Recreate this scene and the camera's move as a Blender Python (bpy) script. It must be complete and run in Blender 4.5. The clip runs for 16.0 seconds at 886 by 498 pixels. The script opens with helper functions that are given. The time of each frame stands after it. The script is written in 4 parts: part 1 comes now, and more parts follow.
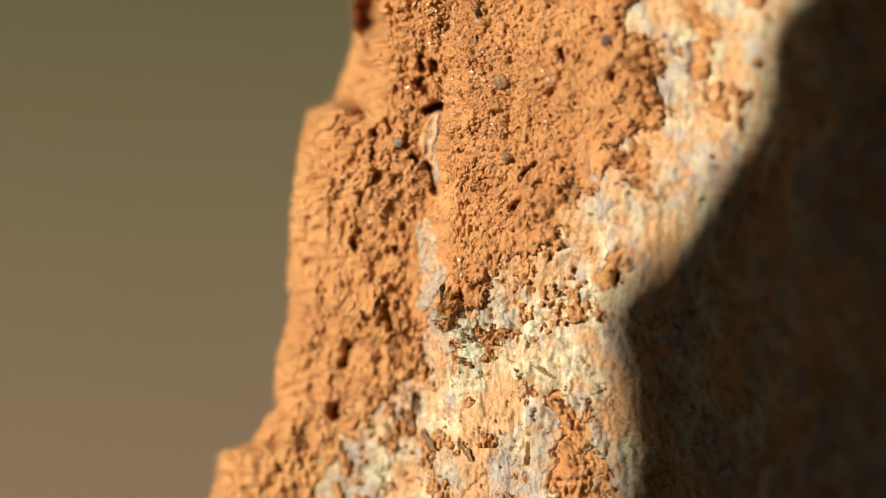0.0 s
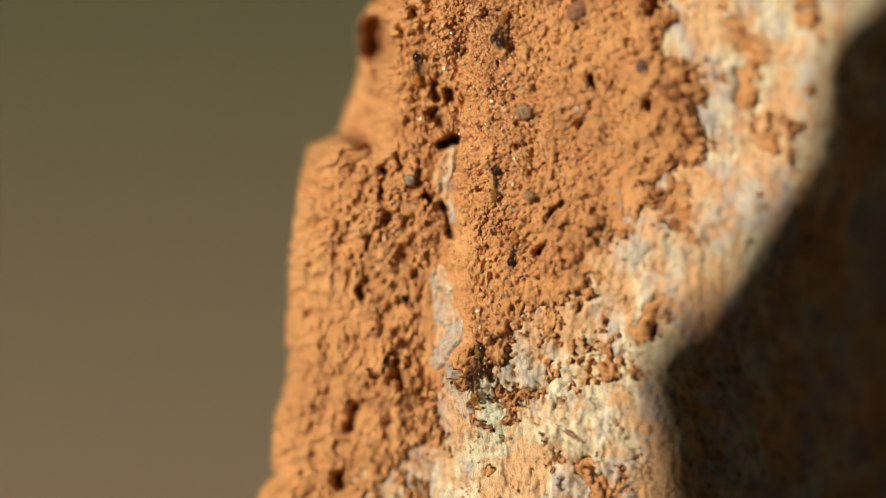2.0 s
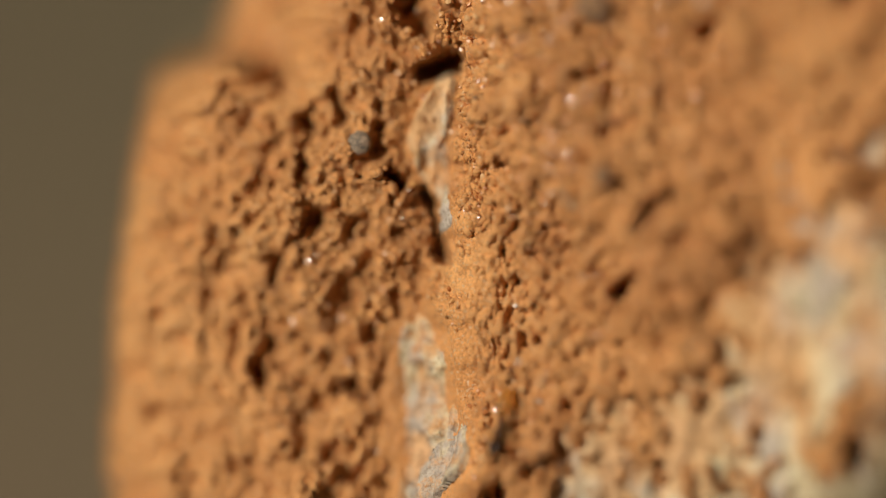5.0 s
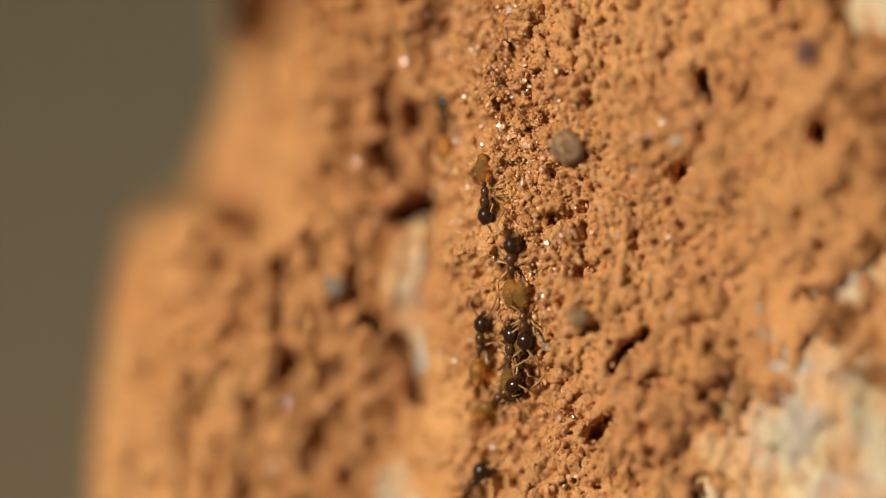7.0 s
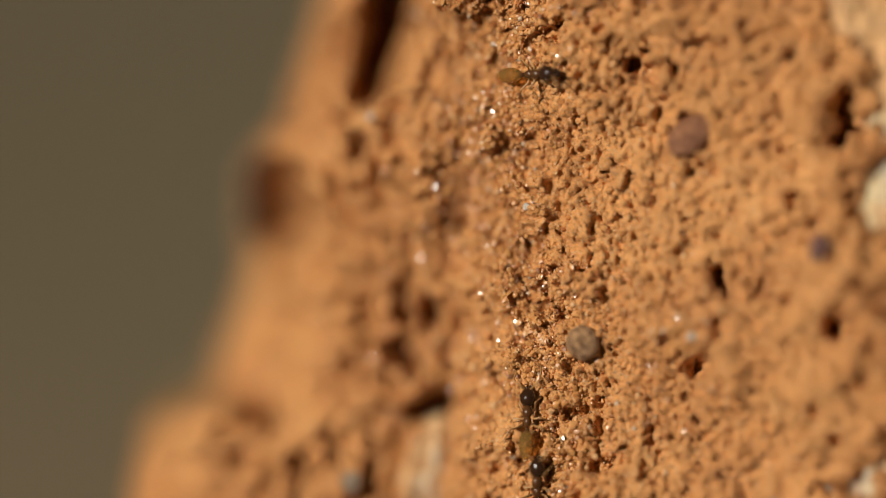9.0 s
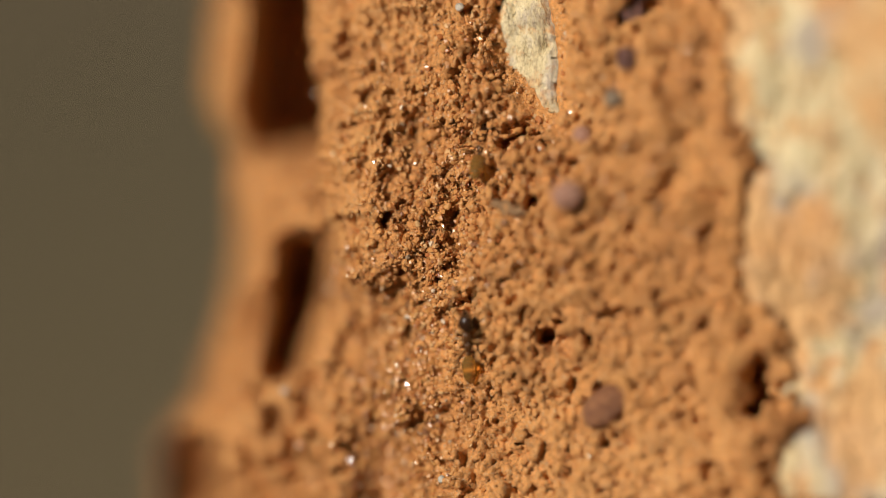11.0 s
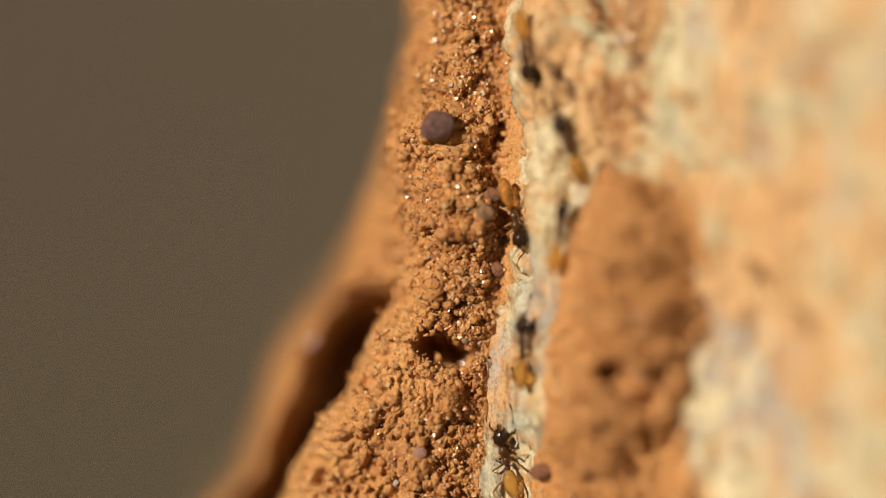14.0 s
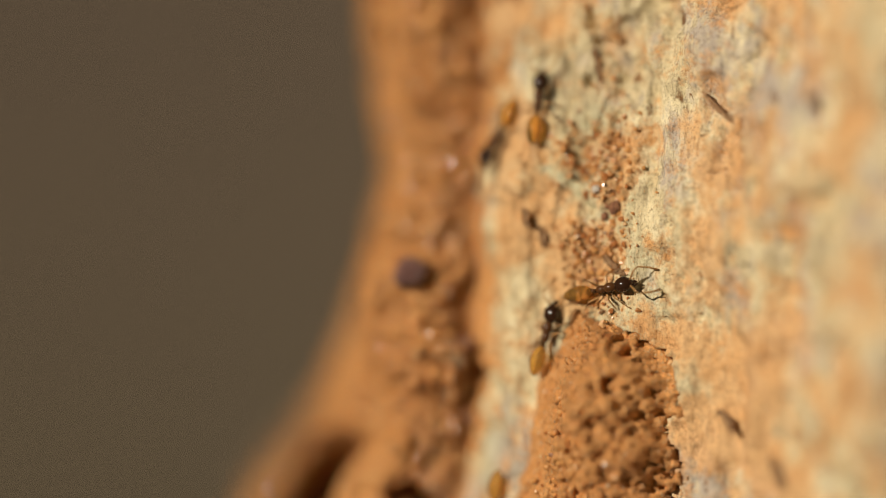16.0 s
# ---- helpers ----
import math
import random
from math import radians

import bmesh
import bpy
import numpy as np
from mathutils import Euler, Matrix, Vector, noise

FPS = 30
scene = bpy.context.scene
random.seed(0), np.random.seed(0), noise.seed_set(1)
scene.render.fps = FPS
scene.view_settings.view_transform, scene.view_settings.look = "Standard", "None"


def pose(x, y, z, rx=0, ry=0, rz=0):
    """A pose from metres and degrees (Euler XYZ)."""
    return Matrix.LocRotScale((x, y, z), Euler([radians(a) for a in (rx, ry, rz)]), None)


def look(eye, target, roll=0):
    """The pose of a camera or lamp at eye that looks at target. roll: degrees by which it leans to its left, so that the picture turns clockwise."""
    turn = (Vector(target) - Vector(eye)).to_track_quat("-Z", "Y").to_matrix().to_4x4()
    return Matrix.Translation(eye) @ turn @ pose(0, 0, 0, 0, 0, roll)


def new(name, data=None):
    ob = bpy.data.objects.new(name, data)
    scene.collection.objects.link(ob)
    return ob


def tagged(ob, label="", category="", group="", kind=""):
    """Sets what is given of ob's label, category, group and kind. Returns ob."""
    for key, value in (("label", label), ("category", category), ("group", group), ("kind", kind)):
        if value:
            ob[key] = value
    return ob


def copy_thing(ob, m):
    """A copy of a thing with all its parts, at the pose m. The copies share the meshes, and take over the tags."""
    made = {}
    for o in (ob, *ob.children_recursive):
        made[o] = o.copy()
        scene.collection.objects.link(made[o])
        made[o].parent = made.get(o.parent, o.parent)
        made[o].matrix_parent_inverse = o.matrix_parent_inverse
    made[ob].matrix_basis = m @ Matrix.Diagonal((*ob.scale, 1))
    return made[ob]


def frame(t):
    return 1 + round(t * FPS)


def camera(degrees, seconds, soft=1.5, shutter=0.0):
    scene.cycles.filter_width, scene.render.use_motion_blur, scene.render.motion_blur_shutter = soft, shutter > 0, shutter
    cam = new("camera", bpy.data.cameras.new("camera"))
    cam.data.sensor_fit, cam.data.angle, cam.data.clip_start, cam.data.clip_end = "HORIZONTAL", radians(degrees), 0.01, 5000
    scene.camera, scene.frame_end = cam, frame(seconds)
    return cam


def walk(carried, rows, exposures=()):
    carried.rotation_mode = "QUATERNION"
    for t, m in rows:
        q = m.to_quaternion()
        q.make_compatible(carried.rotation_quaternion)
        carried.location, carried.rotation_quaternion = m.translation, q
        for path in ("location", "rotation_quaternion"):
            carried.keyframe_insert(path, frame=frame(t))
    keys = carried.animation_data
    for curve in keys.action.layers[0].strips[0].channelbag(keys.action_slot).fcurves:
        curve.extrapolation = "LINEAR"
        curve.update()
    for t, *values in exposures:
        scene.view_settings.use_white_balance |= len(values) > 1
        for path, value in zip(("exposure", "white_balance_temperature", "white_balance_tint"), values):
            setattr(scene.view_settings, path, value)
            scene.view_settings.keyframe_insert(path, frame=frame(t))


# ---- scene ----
# The place is laid out in hair units (1 unit = K metres) across (u), down (v) and towards the eye (h).
K = 2.11e-5
LENS = 4.0
DIST = K * 784 / math.tan(radians(LENS / 2))
Z0 = 1.0
FOCUS_H = 670.0
TRIPOD = Vector((0.0, -DIST, Z0 + K * 541))


def place(u, v, h=FOCUS_H):
    """World point of the layout point (u, v), h units towards the eye."""
    flat = Vector((K * (u - 784), 0, Z0 + K * (441 - v)))
    return TRIPOD + (flat - TRIPOD) * (1 + K * (FOCUS_H - h) / DIST)


# ---- camera: a long close-up lens on a tripod that moves in, then tilts up along the trunk ----
cam = camera(LENS, 16.0, soft=0.9)
PATH = [  # seconds, size of the picture, roll, u and v at the picture's centre
    (0.0, 0.4412, 0.30, 773.5, 935.8),
    (0.5, 0.4465, 0.28, 692.0, 912.2),
    (1.0, 0.4649, 0.23, 599.2, 833.8),
    (1.5, 0.4816, 0.44, 633.8, 768.5),
    (2.0, 0.4925, 0.20, 713.0, 756.5),
    (2.5, 0.5471, -0.05, 724.6, 663.5),
    (3.0, 0.6428, 0.23, 715.2, 614.4),
    (3.5, 0.8027, 0.40, 675.6, 666.3),
    (4.0, 0.9537, 0.71, 687.4, 688.7),
    (4.2, 0.9857, 0.87, 714.3, 701.4),
    (6.3, 1.0054, 0.11, 797.2, 595.9),
    (6.5, 0.9987, 0.34, 784.4, 552.8),
    (7.0, 1.0000, 0.00, 784.0, 441.0),
    (7.5, 0.9979, 0.28, 765.7, 352.8),
    (8.0, 0.9979, 0.30, 730.0, 309.4),
    (8.5, 0.9966, 0.22, 743.6, 218.3),
    (9.0, 0.9950, -0.06, 754.5, 93.4),
    (9.5, 0.9952, -0.04, 854.3, -77.2),
    (9.7, 0.9923, -0.10, 863.6, -128.8),
    (11.8, 0.9985, -1.01, 987.5, -620.0),
    (12.0, 0.9975, -1.05, 1009.1, -696.7),
    (12.5, 0.9978, -1.23, 891.4, -876.3),
    (13.0, 0.9996, -0.90, 878.7, -1070.2),
    (13.5, 1.0011, -1.06, 970.0, -1233.8),
    (14.0, 0.9964, -1.13, 960.5, -1372.2),
    (14.5, 0.9988, -0.97, 971.7, -1426.7),
    (15.0, 0.9954, -0.75, 1022.4, -1478.9),
    (15.5, 1.0025, -0.79, 1024.7, -1543.9),
    (16.0, 1.0023, -0.47, 1013.4, -1633.8),
]
rows = []
for t, size, roll, u, v in PATH:
    aim = place(u, v)
    rows.append((t, look(aim + (TRIPOD - aim) / size, aim, roll)))
EXPOSURES = [(0, 0.33, 6500, 10), (0.5, 0.01, 6500, 10), (1, -0.05, 6500, 10), (1.5, 0.2, 6500, 10), (2, 0.1, 6500, 10), (2.5, 0.19, 6500, 10), (3, 0.29, 6500, 10), (3.5, 0.1, 6500, 10), (4, -0.07, 6500, 10), (4.2, -0.07, 6500, 10), (6.3, -0.51, 6800, 10), (6.5, -0.51, 6800, 10), (7, -0.01, 6550, 10), (7.5, -0.2, 6750, 10), (8, 0.15, 6500, 10), (9, -0.12, 6578, 10), (9.7, -0.4, 6634, 10), (11.8, 0.07, 6800, 10), (12, -0.01, 6950, 10), (12.5, -0.65, 7400, 10), (13, -0.48, 7200, 10), (13.5, -0.53, 7450, 10), (14, -0.03, 6900, 10), (14.5, -0.14, 6875, 10), (15.5, -0.17, 7000, 10), (16, -0.25, 7050, 10)]  # seconds, stops, kelvin, tint
walk(cam, rows, EXPOSURES)

# the focus is pulled along the ants' trail
FOCUS = [(0, 670), (0.5, 670), (2, 655), (2.5, 645), (3, 655), (3.5, 665), (4, 515), (4.2, 515), (6.3, 715), (7, 690), (7.5, 680), (8, 690), (8.5, 700), (9, 708), (9.7, 712), (11.8, 712), (12.5, 705), (13.5, 648), (14, 655), (14.5, 675), (15, 760), (15.5, 790), (16, 815)]
focus_mark = new("focus_mark")
focus_mark.empty_display_size = 0.001
cam.data.dof.use_dof = True
cam.data.dof.focus_object = focus_mark
cam.data.dof.aperture_fstop = 6.6
cam.data.dof.aperture_blades = 0

# ---- world and sun ----
SUN_EL, SUN_AZ = 15.0, 38.0  # height of the sun; its turn to the left of straight behind the eye
world = bpy.data.worlds.new("world")
scene.world = world
world.use_nodes = True
wn = world.node_tree
sky = wn.nodes.new("ShaderNodeTexSky")
sky.sky_type, sky.sun_disc = "NISHITA", False
sky.sun_elevation, sky.sun_rotation = radians(SUN_EL), radians(180 + SUN_AZ)
wn.links.new(sky.outputs[0], wn.nodes["Background"].inputs[0])
wn.nodes["Background"].inputs[1].default_value = 0.004
sun = new("sun", bpy.data.lights.new("sun", "SUN"))
sun.data.energy, sun.data.angle, sun.data.color = 5.0, radians(0.53), (1.0, 0.93, 0.82)
sun_from = Vector((-math.sin(radians(SUN_AZ)) * math.cos(radians(SUN_EL)), -math.cos(radians(SUN_AZ)) * math.cos(radians(SUN_EL)), math.sin(radians(SUN_EL))))
sun.matrix_world = look(sun_from * 5, (0, 0, 0))


# ---- materials ----
def nodes_of(name):
    m = bpy.data.materials.new(name)
    m.use_nodes = True
    return m, m.node_tree, m.node_tree.nodes["Principled BSDF"]


def node(tree, kind, **values):
    n = tree.nodes.new(kind)
    for key, value in values.items():
        if key in n.inputs:
            n.inputs[key].default_value = value
    return n


def noise_node(tree, scale, detail=4.0, rough=0.6, stretch=(1, 1, 1)):
    co = tree.nodes.new("ShaderNodeTexCoord")
    mp = tree.nodes.new("ShaderNodeMapping")
    mp.inputs["Scale"].default_value = stretch
    tree.links.new(co.outputs["Object"], mp.inputs["Vector"])
    n = node(tree, "ShaderNodeTexNoise", Scale=scale, Detail=detail, Roughness=rough)
    tree.links.new(mp.outputs[0], n.inputs["Vector"])
    return n.outputs["Fac"]


def ramp(tree, fac, stops):
    r = tree.nodes.new("ShaderNodeValToRGB")
    el = r.color_ramp.elements
    while len(el) < len(stops):
        el.new(0.5)
    for e, (at, col) in zip(el, stops):
        e.position, e.color = at, (*col, 1) if len(col) == 3 else (col[0], col[0], col[0], 1)
    tree.links.new(fac, r.inputs[0])
    return r.outputs[0]


def mix(tree, fac, a, b, how="MIX"):
    m = tree.nodes.new("ShaderNodeMix")
    m.data_type, m.blend_type = "RGBA", how
    for sock, val in ((m.inputs[0], fac), (m.inputs[6], a), (m.inputs[7], b)):
        if hasattr(val, "links"):
            tree.links.new(val, sock)
        else:
            sock.default_value = val if not isinstance(val, tuple) else (*val, 1)
    return m.outputs[2]


def bump(tree, bsdf, fac, height, strength=1.0):
    b = node(tree, "ShaderNodeBump", Strength=strength, Distance=height)
    tree.links.new(fac, b.inputs["Height"])
    if bsdf.inputs["Normal"].links:
        tree.links.new(bsdf.inputs["Normal"].links[0].from_socket, b.inputs["Normal"])
    tree.links.new(b.outputs[0], bsdf.inputs["Normal"])


def clay_material():
    m, t, b = nodes_of("clay")
    broad = noise_node(t, 260, 4, 0.6)
    fine = noise_node(t, 6500, 5, 0.75)
    col = ramp(t, broad, [(0.3, (0.52, 0.212, 0.053)), (0.5, (0.62, 0.277, 0.076)), (0.7, (0.69, 0.335, 0.105))])
    grain = ramp(t, fine, [(0.32, (0.5, 0.42, 0.36)), (0.47, (1.0, 1.0, 1.0)), (0.68, (1.35, 1.33, 1.28))])
    col = mix(t, 0.85, col, grain, "MULTIPLY")
    # tiny crystals in the clay
    crystal = ramp(t, noise_node(t, 8500, 2, 0.5), [(0.60, (0, 0, 0)), (0.64, (1, 1, 1))])
    t.links.new(mix(t, crystal, col, (0.68, 0.42, 0.22)), b.inputs["Base Color"])
    t.links.new(mix(t, crystal, (0.75, 0.75, 0.75), (0.16, 0.16, 0.16)), b.inputs["Roughness"])
    b.inputs["Specular IOR Level"].default_value = 0.8
    bump(t, b, noise_node(t, 11000, 3, 0.7), 0.00012, 1.0)
    bump(t, b, noise_node(t, 5200, 3, 0.65), 0.00012, 0.7)
    bump(t, b, noise_node(t, 1700, 3, 0.6), 0.00016, 0.5)
    return m


def bark_material():
    m, t, b = nodes_of("weathered_bark")
    streak = noise_node(t, 700, 6, 0.7, (1.0, 1.0, 0.32))
    patch = noise_node(t, 150, 4, 0.6, (1.0, 1.0, 0.6))
    lilac = noise_node(t, 250, 7, 0.72, (1.0, 1.0, 0.6))
    dust = noise_node(t, 520, 8, 0.78)
    fine = noise_node(t, 2600, 4, 0.7, (1.0, 1.0, 0.3))
    speck = noise_node(t, 1500, 3, 0.6, (1.0, 1.0, 0.5))
    col = ramp(t, streak, [(0.30, (0.36, 0.29, 0.19)), (0.45, (0.57, 0.47, 0.285)), (0.58, (0.70, 0.60, 0.39)), (0.72, (0.80, 0.72, 0.50))])
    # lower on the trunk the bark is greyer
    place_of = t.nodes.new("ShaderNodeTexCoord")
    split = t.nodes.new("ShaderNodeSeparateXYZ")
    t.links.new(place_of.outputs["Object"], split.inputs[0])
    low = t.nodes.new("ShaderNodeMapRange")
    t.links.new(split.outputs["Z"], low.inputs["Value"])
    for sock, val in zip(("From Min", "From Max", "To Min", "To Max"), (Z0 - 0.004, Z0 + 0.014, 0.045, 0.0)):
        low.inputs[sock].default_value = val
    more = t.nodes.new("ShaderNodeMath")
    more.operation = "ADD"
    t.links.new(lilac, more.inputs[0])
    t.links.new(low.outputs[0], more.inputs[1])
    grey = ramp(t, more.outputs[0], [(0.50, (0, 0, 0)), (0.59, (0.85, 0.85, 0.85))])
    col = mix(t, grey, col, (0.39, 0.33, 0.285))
    green = ramp(t, patch, [(0.54, (0, 0, 0)), (0.66, (0.5, 0.5, 0.5))])
    col = mix(t, green, col, (0.42, 0.47, 0.32))
    veil = ramp(t, dust, [(0.49, (0, 0, 0)), (0.61, (0.85, 0.85, 0.85))])
    col = mix(t, veil, col, (0.55, 0.265, 0.09))
    smear = ramp(t, noise_node(t, 210, 5, 0.65, (1, 1, 0.7)), [(0.485, (0, 0, 0)), (0.555, (0.8, 0.8, 0.8))])
    col = mix(t, smear, col, (0.60, 0.335, 0.145))
    grain = ramp(t, fine, [(0.3, (0.42, 0.37, 0.33)), (0.46, (1, 1, 1)), (0.7, (1.15, 1.15, 1.13))])
    col = mix(t, 0.75, col, grain, "MULTIPLY")
    dots = ramp(t, speck, [(0.66, (1, 1, 1)), (0.72, (0.38, 0.24, 0.15))])
    col = mix(t, 1.0, col, dots, "MULTIPLY")
    t.links.new(col, b.inputs["Base Color"])
    b.inputs["Roughness"].default_value = 0.8
    b.inputs["Specular IOR Level"].default_value = 0.25
    grit = ramp(t, noise_node(t, 7500, 3, 0.7), [(0.34, (0.55, 0.5, 0.45)), (0.48, (1, 1, 1)), (0.68, (1.15, 1.14, 1.1))])
    t.links.new(mix(t, 0.7, col, grit, "MULTIPLY"), b.inputs["Base Color"])
    bump(t, b, noise_node(t, 8000, 3, 0.7), 0.00008, 0.8)
    bump(t, b, fine, 0.00012, 0.9)
    bump(t, b, noise_node(t, 900, 4, 0.6, (1, 1, 0.35)), 0.00025, 0.7)
    return m


def plain_material(name, stops, scale, rough=0.8, detail=5, height=0.0, stretch=(1, 1, 1), spec=0.3):
    m, t, b = nodes_of(name)
    f = noise_node(t, scale, detail, 0.62, stretch)
    t.links.new(ramp(t, f, stops), b.inputs["Base Color"])
    b.inputs["Roughness"].default_value = rough
    b.inputs["Specular IOR Level"].default_value = spec
    if height:
        bump(t, b, noise_node(t, scale * 4, 4, 0.65, stretch), height, 0.8)
    return m


CLAY = clay_material()
BARK = bark_material()
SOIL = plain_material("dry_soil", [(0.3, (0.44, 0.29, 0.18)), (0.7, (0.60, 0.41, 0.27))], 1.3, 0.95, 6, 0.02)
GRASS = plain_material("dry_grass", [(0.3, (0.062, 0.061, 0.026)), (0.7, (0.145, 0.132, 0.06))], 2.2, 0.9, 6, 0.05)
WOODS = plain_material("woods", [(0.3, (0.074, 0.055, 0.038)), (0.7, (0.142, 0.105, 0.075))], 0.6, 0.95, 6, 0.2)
# ground colour kept very dark to cut the light bounced onto the trunk
DARK_GROUND = plain_material("dark_ground", [(0.3, (0.024, 0.018, 0.010)), (0.7, (0.07, 0.053, 0.029))], 7.0, 0.95, 6, 0.02)


def grain_material():
    m, t, b = nodes_of("sand_grain")
    geo = t.nodes.new("ShaderNodeNewGeometry")
    r = ramp(t, geo.outputs["Random Per Island"], [(0.0, (0.48, 0.21, 0.06)), (0.42, (0.55, 0.27, 0.09)), (0.70, (0.38, 0.14, 0.045)), (0.86, (0.60, 0.36, 0.17)), (0.95, (0.62, 0.48, 0.35)), (0.962, (0.27, 0.12, 0.06)), (0.99, (0.34, 0.24, 0.16))])
    r.node.color_ramp.interpolation = "CONSTANT"
    t.links.new(r, b.inputs["Base Color"])
    gloss = ramp(t, geo.outputs["Random Per Island"], [(0.0, (0.45,)), (0.4, (0.3,)), (0.7, (0.2,)), (0.962, (0.3,))])
    gloss.node.color_ramp.interpolation = "CONSTANT"
    t.links.new(gloss, b.inputs["Roughness"])
    b.inputs["Specular IOR Level"].default_value = 1.0
    return m


def stone_material(name, dark, light, rough=0.55):
    return plain_material(name, [(0.36, dark), (0.5, tuple((a + c) / 2 for a, c in zip(dark, light))), (0.62, light)], 4200, rough, 6, 0.00016, spec=0.5)


def shell_material(name, colour, rough, clear=0.0):
    m, t, b = nodes_of(name)
    f = noise_node(t, 5200, 3, 0.6)
    t.links.new(mix(t, f, tuple(0.75 * c for c in colour), tuple(min(1, 1.2 * c) for c in colour)), b.inputs["Base Color"])
    b.inputs["Roughness"].default_value = rough
    b.inputs["Transmission Weight"].default_value = clear
    b.inputs["IOR"].default_value = 1.4
    bump(t, b, noise_node(t, 16000, 2, 0.5), 0.00001, 0.4)
    return m


GRAIN = grain_material()
STONE_GREY = stone_material("grey_pebble", (0.12, 0.058, 0.027), (0.50, 0.29, 0.14), 0.4)
STONE_PALE = stone_material("pale_grey_pebble", (0.15, 0.115, 0.085), (0.46, 0.34, 0.23))
STONE_PURPLE = stone_material("purple_pebble", (0.085, 0.038, 0.032), (0.25, 0.125, 0.105), 0.35)
STONE_PINK = stone_material("pink_pebble", (0.36, 0.17, 0.12), (0.52, 0.30, 0.22), 0.4)
STONE_RED = stone_material("rust_pebble", (0.19, 0.075, 0.04), (0.38, 0.17, 0.08))
STONE_QUARTZ = stone_material("quartz", (0.48, 0.41, 0.34), (0.70, 0.64, 0.56), 0.3)
FLAKE = plain_material("brown_bark_flake", [(0.3, (0.30, 0.16, 0.075)), (0.7, (0.52, 0.34, 0.19))], 1800, 0.8, 5, 0.00005, (1, 1, 0.4))
ANT_DARK = shell_material("dark_ant_shell", (0.028, 0.012, 0.006), 0.16)
ANT_BROWN = shell_material("brown_ant_shell", (0.075, 0.030, 0.010), 0.22)
ANT_AMBER = shell_material("amber_ant_shell", (0.74, 0.43, 0.12), 0.05, 0.84)
ANT_LEG = shell_material("tan_ant_leg", (0.42, 0.22, 0.08), 0.3, 0.2)


# ---- noise over the trunk's skin ----
def scatter(ix, iy, seed):
    """Random numbers in 0..1 for whole-number cells."""
    n = (ix.astype(np.int64) * 374761393 + iy.astype(np.int64) * 668265263 + seed * 1442695041) & 0xFFFFFFFF
    n = ((n ^ (n >> 13)) * 1274126177) & 0xFFFFFFFF
    n = ((n ^ (n >> 16)) * 2246822519) & 0xFFFFFFFF
    return ((n ^ (n >> 15)) & 0xFFFFFF) / float(0xFFFFFF)


def value(x, y, seed):
    """Smooth noise in -1..1, one wave a cell."""
    ix, iy = np.floor(x), np.floor(y)
    fx, fy = x - ix, y - iy
    fx, fy = fx * fx * fx * (fx * (fx * 6 - 15) + 10), fy * fy * fy * (fy * (fy * 6 - 15) + 10)
    a, b = scatter(ix, iy, seed), scatter(ix + 1, iy, seed)
    c, d = scatter(ix, iy + 1, seed), scatter(ix + 1, iy + 1, seed)
    return 2 * ((a * (1 - fx) + b * fx) * (1 - fy) + (c * (1 - fx) + d * fx) * fy) - 1


def fractal(x, y, cell, seed, octaves=4, gain=0.5):
    total, weight, amp = 0, 0, 1.0
    for o in range(octaves):
        total = total + amp * value(x * 2**o / cell + 17.3 * o, y * 2**o / cell - 9.1 * o, seed + o)
        weight, amp = weight + amp, amp * gain
    return total / weight


def crumbs(x, y, cell, seed):
    """Nearest and second nearest seed points: their distances in cells, and the nearest one's random number."""
    x, y = x / cell, y / cell
    ix, iy = np.floor(x), np.floor(y)
    d1, d2, tag = np.full(x.shape, 9.0), np.full(x.shape, 9.0), np.zeros(x.shape)
    for dx in (-1, 0, 1):
        for dy in (-1, 0, 1):
            cx, cy = ix + dx, iy + dy
            d = np.hypot(cx + scatter(cx, cy, seed) - x, cy + scatter(cx, cy, seed + 7) - y)
            near = d < d1
            d2 = np.where(near, d1, np.minimum(d2, d))
            tag = np.where(near, scatter(cx, cy, seed + 13), tag)
            d1 = np.where(near, d, d1)
    return d1, d2, tag


def step(a, b, x):
    s = np.clip((x - a) / (b - a), 0, 1)
    return s * s * (3 - 2 * s)


def along(u, v, line):
    """How deep (u, v) lies inside a string of capsules (u, v, radius); negative outside."""
    best = np.full(u.shape, -1e9)
    for (ua, va, ra), (ub, vb, rb) in zip(line, line[1:]):
        du, dv = ub - ua, vb - va
        f = np.clip(((u - ua) * du + (v - va) * dv) / (du * du + dv * dv), 0, 1)
        best = np.maximum(best, ra + (rb - ra) * f - np.hypot(u - ua - f * du, v - va - f * dv))
    return best


# ---- the trunk's outline and profile, row by row (v, u) ----
EDGE = [(-2300, 945), (-2074, 935), (-1774, 965), (-1574, 920), (-1375, 835), (-1175, 718), (-975, 652), (-910, 585), (-660, 552), (-571, 588), (-371, 588), (-150, 525), (-64, 470),
        (140, 450), (344, 385), (390, 280), (571, 245), (798, 225), (979, 200), (1206, 200), (1342, 160), (1568, 135), (1704, 60), (1750, -55), (1935, -100), (2300, -170)]
TRAIL = [(-2300, 1095), (-2000, 1080), (-1600, 1060), (-1400, 1060), (-1000, 1042), (-640, 1020), (-400, 940), (-150, 920), (150, 930), (400, 960), (700, 900), (1200, 870), (2300, 900)]
SHADE = [(-2300, 2550), (-300, 2330), (-64, 2130), (250, 2050), (469, 2000), (896, 1690), (1060, 1490), (1150, 1430), (1250, 1420), (1538, 1465), (1911, 1465), (2300, 1480)]
